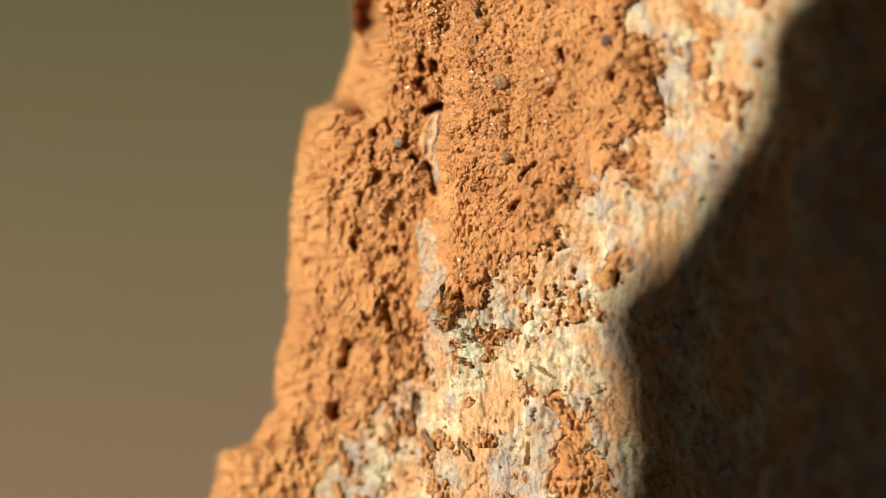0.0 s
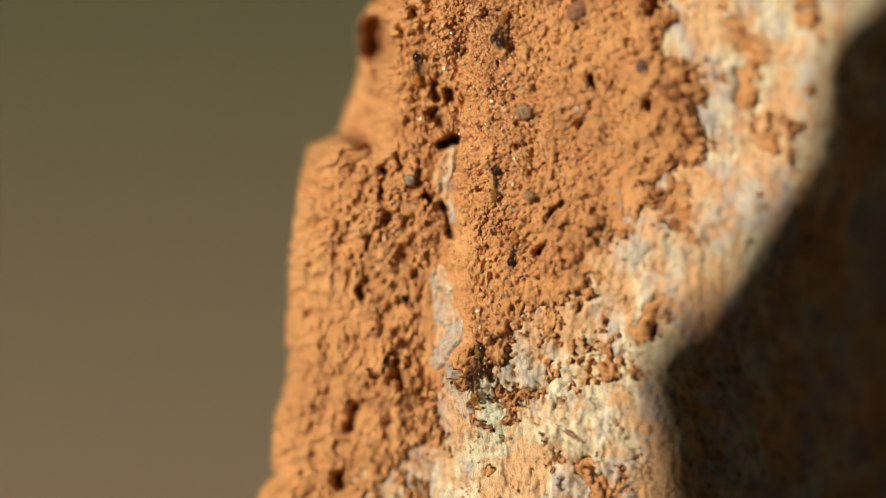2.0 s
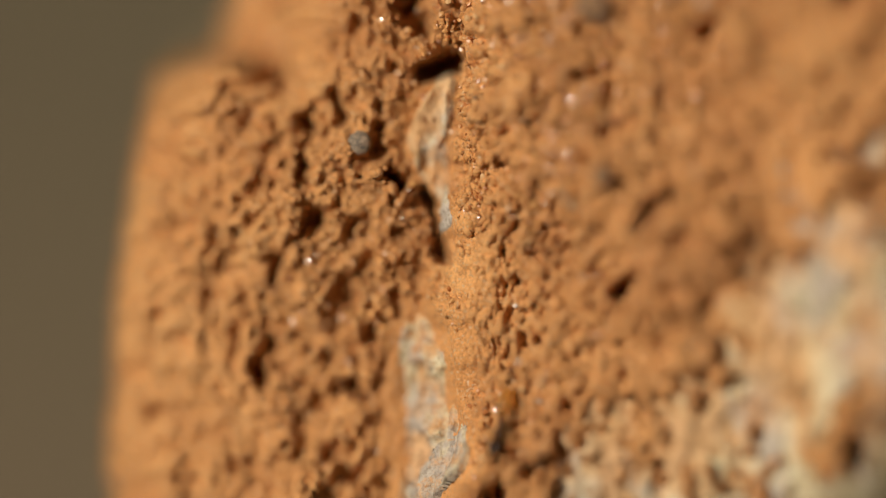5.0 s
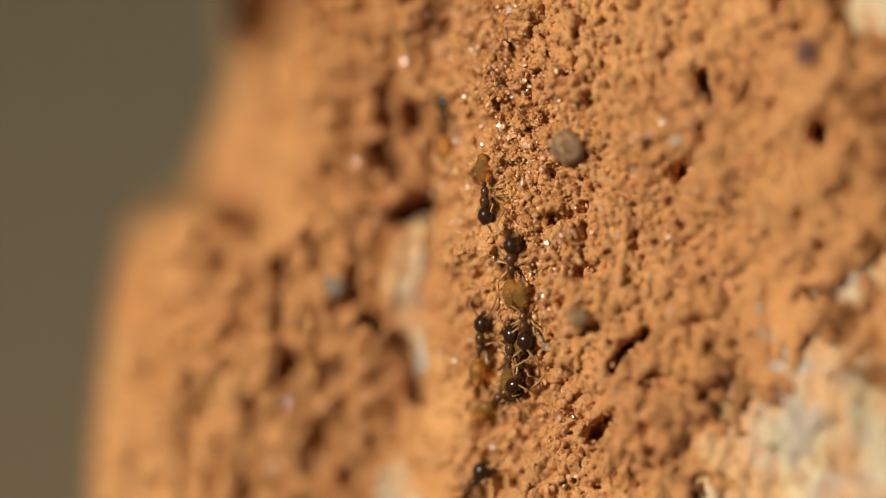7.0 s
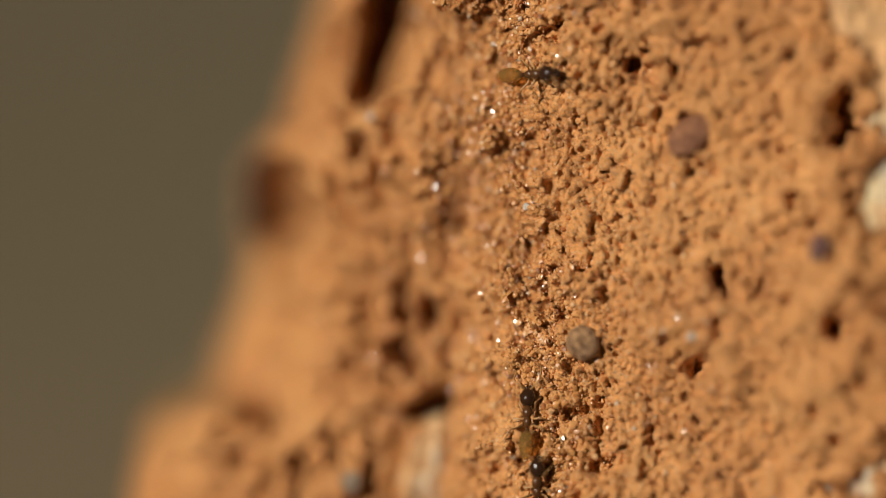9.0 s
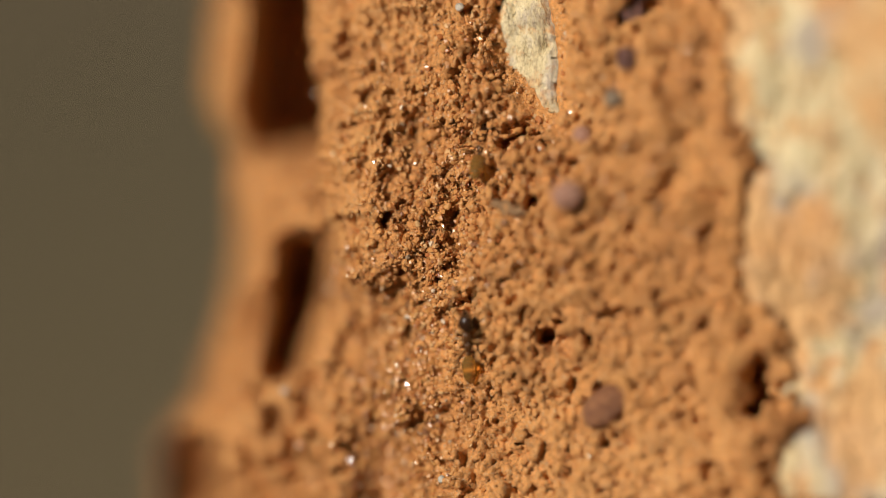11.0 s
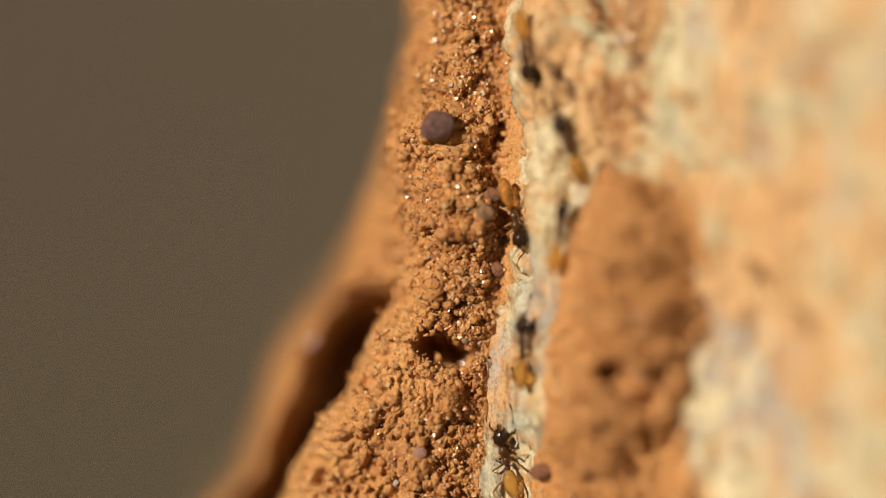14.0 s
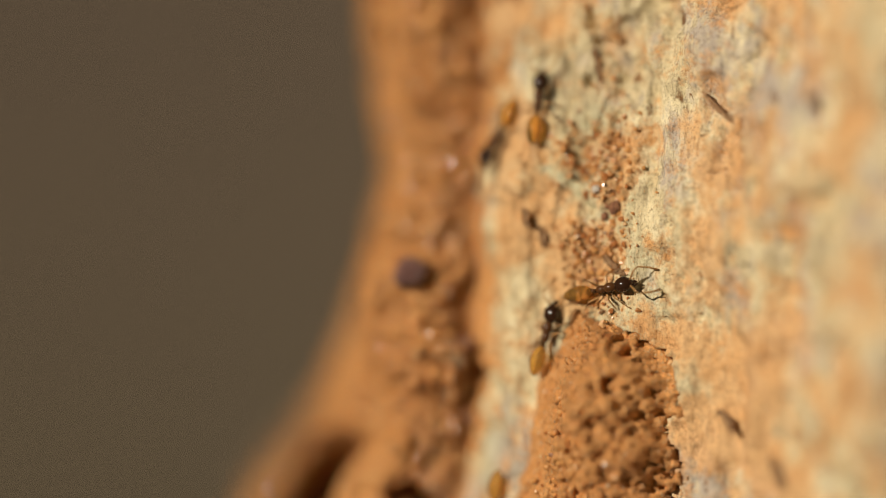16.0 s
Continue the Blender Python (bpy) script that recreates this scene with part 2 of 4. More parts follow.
GRIT = [(-2300, 1095), (-1600, 1060), (-1000, 1020), (-640, 1000), (-518, 980), (-330, 905), (-158, 865), (50, 840), (142, 915), (271, 930), (411, 955), (711, 930), (1200, 870), (2300, 900)]
FRONT = [(-1900, 1000), (-1660, 980), (-1610, 900), (-1575, 905), (-1500, 915), (-1455, 940), (-1395, 950), (-1275, 914), (-1125, 848), (-1055, 790), (-985, 742), (-910, 716), (-760, 712), (-460, 738), (-340, 795), (-250, 800), (-150, 760), (100, 690), (2300, 500)]


def line_at(line, v):
    return np.interp(v, [e[0] for e in line], [e[1] for e in line])


def skin(rows_v, n_left, near, far):
    """The bare trunk's front as a grid: u, v, h, its outward way and the length s along the skin from the trail."""
    v = np.asarray(rows_v)[:, None]
    edge, trail = line_at(EDGE, v), line_at(TRAIL, v)
    # the thick crust of the upper part stands forward of the flank and overhangs it
    front = line_at(FRONT, v) + 22 * fractal(0 * v, v, 150, 7, 4, 0.55)
    front = np.clip(front, edge + 30, trail - 60)
    stand = step(-265, -345, v + 40 * fractal(0 * v, v, 60, 8, 2)) * step(-1680, -1625, v)
    turn = np.linspace(-1.2, 0, 16)[None, :-1]
    n_low, n_wall = n_left * 2 // 5, 18
    x_low = (np.linspace(0, 1, n_low) ** 1.15)[None, :]
    x_wall = np.linspace(0, 1, n_wall + 2)[None, 1:-1]
    x_high = np.linspace(0, 1, n_left - n_low)[None, :]
    right = np.r_[np.arange(near, 260, near), np.arange(260, 680, near * 1.45), np.arange(680, 1900, far)][None, :]

    lower = step(-120, 160, v)  # lower down the flank has a shelf before it rises to the trail

    def flank(u):
        x = np.clip((u - edge) / (trail - edge), 0, 1)
        x = x + 0.34 * x * (1 - x) * fractal(0.5 * u, v, 80, 19, 3, 0.55)
        shelf = np.interp(x, [0, 0.03, 0.10, 0.3, 0.45, 0.74, 0.80, 0.90, 1], [300, 350, 395, 430, 455, 500, 570, 635, FOCUS_H])
        notch = step(435, 325, v + 50 * fractal(u, 0 * v, 75, 17, 2, 0.5)) * step(-60, 120, v) * step(545, 470, u + 30 * fractal(0 * u, v, 60, 18, 3))
        high = np.interp(x, [0, 0.06, 0.2, 0.5, 0.8, 1], [220, 345, 430, 525, 607, FOCUS_H]) + 260 * (1 - x) ** 0.8 * step(-1300, -1650, v)
        return (1 - lower) * high + lower * (shelf - 180 * notch)

    low = edge + x_low * (front + 82 * stand - 12 - edge)
    high = front + x_high * (trail - front)
    cavity = step(-1330, -1250, v + 30 * fractal(0 * v, v, 60, 9, 2)) * step(-545, -610, v)
    rim = 0.20 + 0.05 * fractal(0 * v, v, 150, 6, 2)
    low_h = flank(low) - 60 * stand * x_low**3
    pit = 480 * cavity * step(rim - 0.09, rim + 0.09, x_low + 0 * v)
    high_h = flank(high) + stand * np.maximum(0, FOCUS_H - 0.22 * (trail - high) - flank(high)) - 45 * stand * np.exp(-(high - front) / 18)
    u_a, u_b, h_a, h_b = low[:, -1:], high[:, :1], low_h[:, -1:], high_h[:, :1]
    wall = u_a + (u_b - u_a) * x_wall + 26 * stand * np.sin(np.pi * x_wall)
    wall_h = h_a + (h_b - h_a) * x_wall
    rise = step(-900, -1150, v)
    slope = 0.40 + 0.18 * step(-150, -600, v) * (1 - rise) - 0.12 * step(850, 1500, v)
    u = np.concatenate([edge + 110 * (1 - np.cos(turn)) ** 1.5, low, wall, high, trail + right], 1)
    h = np.concatenate([430 * np.sin(turn) + low_h[:, :1], low_h, wall_h, high_h, FOCUS_H + slope * 1300 * (1 - np.exp(-right / 1300)) + 100 * rise * step(0, 90, right) + step(250, 700, v) * 0.00018 * np.clip(right - 520, 0, 1300) ** 2 + step(-500, -200, v) * 0.0006 * np.clip(right - 700, 0, 700) ** 2 + step(-400, -800, v) * 0.0009 * np.clip(right - 240, 0, 500) ** 2], 1)
    v = v + 0 * u
    # the trunk's shoulder, where its front turns away
    over = np.maximum(0, u - 2600)
    h = h - np.where(over < 170, over**2 / 340 * 5, (over - 85) * 5)
    du, dh = np.gradient(u, axis=1), np.gradient(h, axis=1)
    for _ in range(3):
        du, dh = (np.roll(a, 1, 1) + a + np.roll(a, -1, 1) for a in (du, dh))
        du[:, :1], du[:, -1:], dh[:, :1], dh[:, -1:] = du[:, 4:5], du[:, -5:-4], dh[:, 4:5], dh[:, -5:-4]
    size = np.hypot(du, dh) + 1e-9
    # the hollow between the flank's rim and the crust
    h[:, 15:15 + n_low] -= pit
    h[:, 15 + n_low:15 + n_low + n_wall] -= pit[:, -1:] * (1 - x_wall)
    s = np.cumsum(np.hypot(np.diff(u, axis=1, prepend=u[:, :1]), np.diff(h, axis=1, prepend=h[:, :1])), 1)
    s = s - s[:, 15 + n_wall + n_left:16 + n_wall + n_left]
    # where the flank has no overhang, the length is counted straight across
    plain = step(-330, -200, v) * (s < 0)
    s = s + plain * (1.2 * (u - trail) - s)
    return u, v, h, -dh / size, du / size, s


# where the bark lies bare: ribbons, and the country beyond the crust's border
RIBBONS = [
    [(752, 390, 8), (738, 435, 20), (714, 500, 32), (722, 545, 26), (742, 585, 13), (752, 645, 11), (765, 720, 14), (790, 748, 22)],
    [(715, 845, 46), (712, 960, 64), (735, 1060, 60), (700, 1150, 40)],
    [(1112, -640, 8), (1078, -740, 42), (1066, -870, 45), (1083, -1068, 56), (1102, -1200, 48), (1148, -1418, 50), (1180, -1560, 80), (1220, -1750, 120)],
    [(1360, 500, 16), (1372, 640, 24)], [(1262, 790, 26), (1340, 850, 60)],
]
# thin clay patches on the bark
PATCHES = [
    [(1240, 1560, 50), (1300, 1700, 90), (1330, 1950, 120)],
    [(1740, -120, 40), (1830, 60, 70), (1810, 260, 40)], [(1620, 420, 20), (1560, 560, 40), (1590, 700, 30)], [(1480, 960, 40), (1450, 1060, 40)],
]
BORDER = [(2300, 150), (1800, 330), (1560, 400), (1400, 540), (1250, 700), (1120, 880), (1000, 1040), (880, 1180), (760, 1305), (640, 1430), (520, 1505), (400, 1525), (150, 1535), (-100, 1525), (-150, 1500),
          (-410, 1410), (-700, 1330), (-1060, 1330), (-1200, 1395), (-1380, 1405), (-1480, 1350), (-1540, 1220), (-1580, 1120), (-1750, 1090), (-2300, 1060)]


def bare(u, v, s):
    """Above 0 where the bark shows."""
    b = u - np.interp(v, [e[0] for e in BORDER[::-1]], [e[1] for e in BORDER[::-1]])
    wild = (400 - 270 * step(-60, -330, v)) * fractal(s, v, 170, 40, 6, 0.74)
    deep = step(250, 600, v)
    b = np.clip(b * (1 - 0.4 * deep), -500, 150 - 35 * deep) - 30 + ((1 - 0.5 * deep) * wild + deep * 190 * fractal(s, v * 0.8, 46, 48, 5, 0.78)) * step(-420 - 150 * deep, -80, b)
    b = b + 500 * step(-40, 200, u - line_at(SHADE, v))
    for line in PATCHES:
        b = np.minimum(b, 25 - along(u, v, line) + 110 * fractal(s, v, 70, 46, 4, 0.7))
    for line in RIBBONS:
        b = np.maximum(b, along(u, v, line) + 12 * fractal(s, v, 60, 44, 3))
    return b


# hollows in the crust: strings of capsules and their depth
HOLLOWS = [
    ([(503, -25, 46), (511, 42, 48)], 430),
    ([(662, -200, 33), (686, -310, 45), (690, -390, 36)], 380),
    ([(705, 385, 18), (765, 362, 24)], 190),
    ([(714, 590, 7), (722, 632, 13), (732, 680, 13), (744, 716, 6)], 170),
    ([(482, 400, 8), (500, 470, 11), (508, 545, 11), (512, 610, 17), (504, 655, 9), (470, 722, 10), (440, 790, 10), (424, 850, 7)], 80),
    ([(428, 905, 14), (436, 930, 13)], 90), ([(596, 940, 13), (604, 965, 11)], 80), ([(560, 420, 9), (575, 470, 12)], 70), ([(650, 560, 8), (668, 585, 9)], 60),
    ([(350, 1570, 22), (352, 1600, 22)], 130),
    ([(955, -1195, 26), (990, -1180, 30)], 130),
    ([(696, 170, 16), (700, 215, 18)], 110), ([(746, 190, 14), (748, 215, 15)], 100), ([(690, 270, 22), (715, 300, 22)], 110),
    ([(636, -95, 17), (637, -85, 17)], 100), ([(805, 48, 14), (808, 60, 14)], 90), ([(521, 130, 15), (523, 150, 15)], 80),
    ([(521, 640, 16), (524, 665, 14)], 90), ([(152, 920, 30), (148, 960, 30)], 130), ([(-60, 1760, 38), (-58, 1800, 38)], 150),
    ([(560, 1215, 24), (575, 1245, 22)], 110), ([(400, 1330, 25), (380, 1400, 22)], 90), ([(1489, 1035, 24), (1495, 1070, 26)], 120),
    ([(1760, 770, 18), (1830, 715, 26)], 130), ([(1253, 135, 16), (1256, 165, 14)], 90), ([(1214, 305, 20), (1232, 300, 18)], 80),
    ([(1468, 235, 20), (1474, 245, 18)], 80), ([(1475, -170, 22), (1480, -130, 26), (1462, -95, 18)], 90),
    ([(822, -446, 11), (823, -440, 11)], 70), ([(1200, -135, 22), (1225, -100, 20)], 45), ([(1262, -800, 14), (1300, -830, 18)], 60),
    ([(1280, -1150, 26), (1320, -1105, 26), (1345, -1130, 16)], 60), ([(1100, -230, 14), (1140, -215, 16)], 40),
    ([(865, -885, 12), (872, -880, 13)], 60), ([(1025, -838, 10), (1022, -820, 11)], 70), ([(830, -590, 12), (834, -580, 14)], 50),
    ([(860, 1120, 16), (866, 1140, 14)], 70), ([(1060, 770, 14), (1085, 745, 12)], 70), ([(1100, 650, 10), (1150, 590, 12)], 60),
]
# lumps on the crust: capsules and their height
LUMPS = [
    ([(290, 430, 50), (320, 470, 80)], 22), ([(1150, -480, 24), (1150, -470, 24)], 20), ([(960, -1560, 60), (1010, -1440, 70)], 40),
    ([(1290, -1100, 130), (1280, -1400, 110)], 50),
]


def crust(u, v, s):
    """Height of the clay over the bare trunk, and how deep its hollows are."""
    warp, weft = 22 * fractal(s, v, 70, 90, 4), 22 * fractal(s, v, 70, 95, 4)
    d1, d2, tag = crumbs(s + warp, v + weft, 58, 11)
    e1, e2, tag_e = crumbs(s + 0.5 * warp, v + 0.5 * weft, 27, 21)
    f1, f2, tag_f = crumbs(s + 0.3 * warp, v + 0.3 * weft, 15, 31)
    g1, g2, tag_g = crumbs(s, v, 9.5, 36)
    rough = np.clip(0.7 + 0.9 * fractal(s, v, 300, 60, 3), 0.25, 1.3)
    h = 60 * fractal(s, v, 380, 70, 3) + 34 * fractal(s, v, 110, 75, 4, 0.6)
    h = h + rough * (24 * (0.7 - d1) * tag + 8 * np.clip(d2 - d1, 0, 0.3) / 0.3 * tag)
    h = h + (0.4 + 0.6 * rough) * (20 * (0.6 - e1) * tag_e**1.5 + 6 * np.clip(e2 - e1, 0, 0.3) / 0.3 * (0.3 + 0.7 * tag_e))
    h = h + (12 + 4 * step(-250, -400, v)) * (0.6 - f1) * tag_f + 3 * np.clip(f2 - f1, 0, 0.3) / 0.3
    h = h + 6 * (0.55 - g1) * tag_g
    h = h + 9 * fractal(s, v, 20, 57, 3, 0.7)
    # winding fissures, most of them on the flank
    left = step(-60, -240, s) * (0.25 + 0.75 * step(-420, -250, v))
    vein = np.abs(fractal(s + warp, 0.6 * v + weft, 105, 55, 3, 0.55))
    h = h - (12 + 32 * left) * (1 - 0.6 * step(-250, -450, v)) * step(0.12, 0.0, vein) * np.clip(0.5 + fractal(s, v, 200, 58, 2), 0, 1)
    h = h + left * (32 * fractal(s, v, 70, 59, 4, 0.6) + 24 * (0.6 - e1) * tag_e - 30 * step(0.28, 0.55, fractal(s - warp, v - weft, 66, 62, 3, 0.6)))
    h = h + step(260, 120, np.abs(s)) * (7 * (0.6 - e1) * tag_e + 10 * fractal(s, v, 26, 63, 3, 0.7))
    # the trail's broken bed lower down, and the lumpy patch above
    bed = step(150, 50, np.abs(u - line_at(GRIT, v))) * step(-600, -400, v)
    h = h + bed * (20 * fractal(s, v, 48, 64, 4, 0.65) - 28 * step(0.22, 0.5, fractal(s, v * 0.8, 34, 66, 3, 0.6)))
    lumpy = step(-900, -1100, v) * step(60, 130, s)
    h = h + lumpy * (20 * (0.55 - e1) * (0.4 + 0.6 * tag_e) + 14 * fractal(s, v, 40, 67, 3))
    # ragged pores
    pore = fractal(s + warp, v + weft, 48, 51, 3, 0.6)
    h = h - 50 * rough * step(0.38, 0.64, pore)
    h = h - 20 * step(0.24, 0.54, fractal(s + 0.6 * warp, v + 0.6 * weft, 21, 53, 3, 0.65)) * (0.5 + 0.5 * rough)
    h = h - 9 * step(0.2, 0.48, fractal(s, v, 10.5, 54, 2, 0.6))
    h = h * (1 - 0.3 * step(-400, -560, s) * step(-300, -150, v))
    carve = 0 * h
    wob = 10 * fractal(s, v, 45, 99, 3)
    bent = 15 * fractal(s, v, 42, 102, 3, 0.6)
    gaps = step(-0.12, 0.22, fractal(s, v, 55, 106, 3, 0.6))
    for line, depth in HOLLOWS:
        r = line[0][2]
        inside = along(u + (bent if r < 30 else 0), v, line) + wob * min(1, r / 25)
        carve = np.maximum(carve, depth * step(-0.25 * r - 3, 0.75 * r, inside) * (gaps if len(line) > 4 else 1))
    for line, tall in LUMPS:
        r = line[0][2]
        h = h + tall * step(-0.5 * r, 0.9 * r, along(u, v, line) + 2 * wob)
    return h, carve


def clay_rise(u, v, s):
    naked = bare(u, v, s)
    h, carve = crust(u, v, s)
    thick = 7 + 35 * step(0, 110, -naked) * (1 - 0.6 * step(450, 900, v) * step(-260, -100, -np.abs(naked)))
    h = h * (0.15 + 0.85 * step(0, 60, -naked))
    body = np.where(naked > 0, thick - (1.6 - 0.9 * step(250, 600, v)) * np.minimum(naked, 120), thick)
    relief = h * np.where(naked > 0, step(40, 0, naked), 1.0)
    return body, relief, carve * step(60, -20, naked), naked


# dark cracks in the bare bark
CRACKS = [[(880, 960, 5), (872, 1060, 6), (884, 1120, 7), (864, 1190, 6), (884, 1250, 7), (876, 1340, 5)], [(960, 1150, 5), (985, 1230, 6), (978, 1300, 5)], [(1275, -2090, 5), (1284, -1990, 7), (1276, -1925, 5)],
           [(1395, 1500, 7), (1350, 1590, 8)], [(1130, 1660, 6), (1125, 1800, 8)], [(1150, 740, 6), (1165, 860, 7), (1150, 930, 5)]]


def bark_relief(u, v, s):
    h = 60 * fractal(s, v, 380, 70, 3)
    h = h + 22 * fractal(s, v * 0.35, 70, 140, 4, 0.6) + (15 + 5 * step(300, 700, v)) * fractal(s, v * 0.4, 24, 145, 4, 0.7)
    d1, d2, tag = crumbs(s + 15 * fractal(s, v, 60, 150, 2), v * 0.5, 48, 155)
    h = h + 12 * (tag - 0.5) * step(0.0, 0.14, d2 - d1)
    c1, c2, tag_c = crumbs(s + 30 * fractal(s, v, 50, 160, 3), v * 0.3 + 8 * fractal(s, v, 40, 163, 2), 75, 165)
    f1, f2, tag_f = crumbs(s + 14 * fractal(s, v, 26, 180, 3), v * 0.45 + 6 * fractal(s, v, 24, 183, 2), 34, 185)
    h = h - (13 + 9 * step(300, 700, v)) * step(0.12, 0.0, f2 - f1) * step(0.0, 0.3, fractal(s, v, 110, 190, 3))
    for line in CRACKS:
        h = h - 50 * step(-3, 4, along(u + 12 * fractal(s, v, 36, 195, 3, 0.6), v, line)) * step(-0.25, 0.1, fractal(s, v, 40, 198, 2))
    return h - 20 * step(0.09, 0.0, c2 - c1) * step(0.0, 0.4, fractal(s, v, 160, 170, 2))


def to_world(u, v, h):
    flat = np.stack([K * (u - 784), 0 * u, Z0 + K * (441 - v)], -1)
    eye = np.array(TRIPOD)
    return eye + (flat - eye) * (1 + K * (FOCUS_H - h) / DIST)[..., None]


def sheet(name, co, material, wrap=False):
    """A grid of places as one smooth mesh."""
    n, m = co.shape[:2]
    ids = np.arange(n * m).reshape(n, m)
    if wrap:
        ids = np.c_[ids, ids[:, :1]]
    quads = np.stack([ids[:-1, :-1], ids[1:, :-1], ids[1:, 1:], ids[:-1, 1:]], -1).reshape(-1, 4)
    me = bpy.data.meshes.new(name)
    me.vertices.add(n * m)
    me.vertices.foreach_set("co", co.reshape(-1).astype(np.float32))
    me.loops.add(quads.size)
    me.loops.foreach_set("vertex_index", quads.reshape(-1).astype(np.int32))
    me.polygons.add(len(quads))
    me.polygons.foreach_set("loop_start", np.arange(0, quads.size, 4, dtype=np.int32))
    me.polygons.foreach_set("use_smooth", np.ones(len(quads), dtype=bool))
    me.update(calc_edges=True)
    me.materials.append(material)
    return me


def part(name, data, parent, label=""):
    ob = new(name, data)
    ob.parent = parent
    return tagged(ob, label)


trunk = tagged(new("tree_trunk"), "tree trunk with pale weathered bark under an orange clay crust", "tree trunk")

# the clay crust
rows_v = np.r_[np.arange(-2150, 800, 3.6), np.arange(800, 2120, 7.0)]
u, v, h, nx, nh, s = skin(rows_v, 230, 3.2, 9.0)
body, relief, carve, naked = clay_rise(u, v, s)
clay_u, clay_v, clay_naked = u + nx * (np.maximum(body, 0) + 0.35 * relief), v, naked
clay_h = h + np.where(body > 0, nh, 1) * body + (0.5 + 0.5 * nh) * relief - carve
clay = part("clay_crust", sheet("clay_crust", to_world(clay_u, clay_v, clay_h), CLAY), trunk, "crumbly orange clay crust with pits")

# the bark, all round and from the ground up; it lies under the crust
rows_b = np.r_[np.arange(-2150, 1000, 5.0), np.arange(1000, 2120, 5.5)]
u, v, h, nx, nh, s = skin(rows_b, 130, 4.6, 7.0)
body, clay_relief, carve, naked = clay_rise(u, v, s)
relief = bark_relief(u, v, s)
relief = np.where(naked < 0, np.minimum(relief, body + clay_relief - 40 - 0.6 * np.minimum(-naked, 100)), relief)
bark_u, bark_v, bark_h = u + nx * relief, v, h + nh * relief - 1.25 * carve - 70 * step(-20, -80, naked) - 220 * step(-80, -180, naked)
back = np.linspace(0, 1, 60)[None, 1:-1]
ua, ha, ub, hb = bark_u[:, -1:], bark_h[:, -1:], bark_u[:, :1], bark_h[:, :1]
# the far side: an arc behind the two borders
arc_u = (ua + ub) / 2 + (ua - ub) / 2 * np.cos(np.pi * back) * (1 + 0.25 * np.sin(np.pi * back))
arc_h = ha + (hb - ha) * back - 2300 * np.sin(np.pi * back) ** 0.8
all_u, all_h = np.c_[bark_u, arc_u], np.c_[bark_h, arc_h]
all_v = bark_v[:, :1] + 0 * all_u


def stretch_to(row, v_to, n, lean):
    """Rows that carry the trunk on from one of its ends."""
    f = np.linspace(0, 1, n + 1)[1:, None] ** 2
    return all_u[row] + lean * f, all_v[row] + (v_to - all_v[row]) * f, all_h[row] + 0 * f


down_u, down_v, down_h = stretch_to(-1, 441 + (Z0 + 0.05) / K, 24, -9000)
up_u, up_v, up_h = stretch_to(0, 441 - 1.6 / K, 30, 12000)
co = to_world(np.r_[up_u[::-1], all_u, down_u], np.r_[up_v[::-1], all_v, down_v], np.r_[up_h[::-1], all_h, down_h])
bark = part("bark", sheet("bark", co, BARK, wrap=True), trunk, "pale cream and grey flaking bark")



def shading_branch():
    """An unseen side limb, added to cast the shade across the bark; it leaves the trunk low down and rises towards the
    sun.
    """
    at = [2100, 1911, 1700, 1538, 1380, 1250, 1150, 1060, 980, 896, 750, 600, 469, 250, 90, -64, -250, -500, -900, -1500, -2300, -3400, -5000, -7000]
    edge_line = []
    for v in at:
        r = int(np.clip(np.searchsorted(rows_b, v), 0, len(rows_b) - 1))
        uu = float(line_at(SHADE, v)) + max(0, -v - 64) * 0.45
        hh = float(np.interp(uu, bark_u[r][40:], np.maximum.accumulate(bark_h[r][40:])))
        edge_line.append(place(uu, v, hh) + 0.5 * sun_from)
    # from its fork on the trunk it swings out and up
    fork, bow, reach = Vector((0.04, 0.02, 0.52)), Vector((-0.10, -0.24, 0.72)), edge_line[0]
    edge_line = [fork * (1 - f) ** 2 + bow * (2 * f * (1 - f)) + reach * f * f for f in np.linspace(0, 0.94, 14)] + edge_line
    at = edge_line
    bm = bmesh.new()
    rings, sides = [], 20
    for i, p in enumerate(edge_line):
        d = (edge_line[min(i + 1, len(at) - 1)] - edge_line[max(i - 1, 0)]).normalized()
        out = d.cross(sun_from).normalized()
        out = out if out.x > 0 else -out
        deep = d.cross(out).normalized()
        r = 0.024 - 0.010 * i / (len(at) - 1)
        mid = p + out * r
        rings.append([bm.verts.new(mid + (out * math.cos(a) + deep * math.sin(a)) * r * (1 + 0.03 * noise.noise(Vector((3 * math.cos(a), 3 * math.sin(a), i * 0.8))))) for a in (2 * math.pi * k / sides for k in range(sides))])
    for r0, r1 in zip(rings, rings[1:]):
        for k in range(sides):
            bm.faces.new((r0[k], r0[(k + 1) % sides], r1[(k + 1) % sides], r1[k])).smooth = True
    bm.faces.new(rings[0][::-1])
    bm.faces.new(rings[-1])
    bmesh.ops.recalc_face_normals(bm, faces=bm.faces)
    me = bpy.data.meshes.new("unseen_limb")
    bm.to_mesh(me)
    bm.free()
    me.materials.append(BARK)
    return part("unseen_limb", me, trunk, "unseen limb added to cast the shade on the bark")


shading_branch()

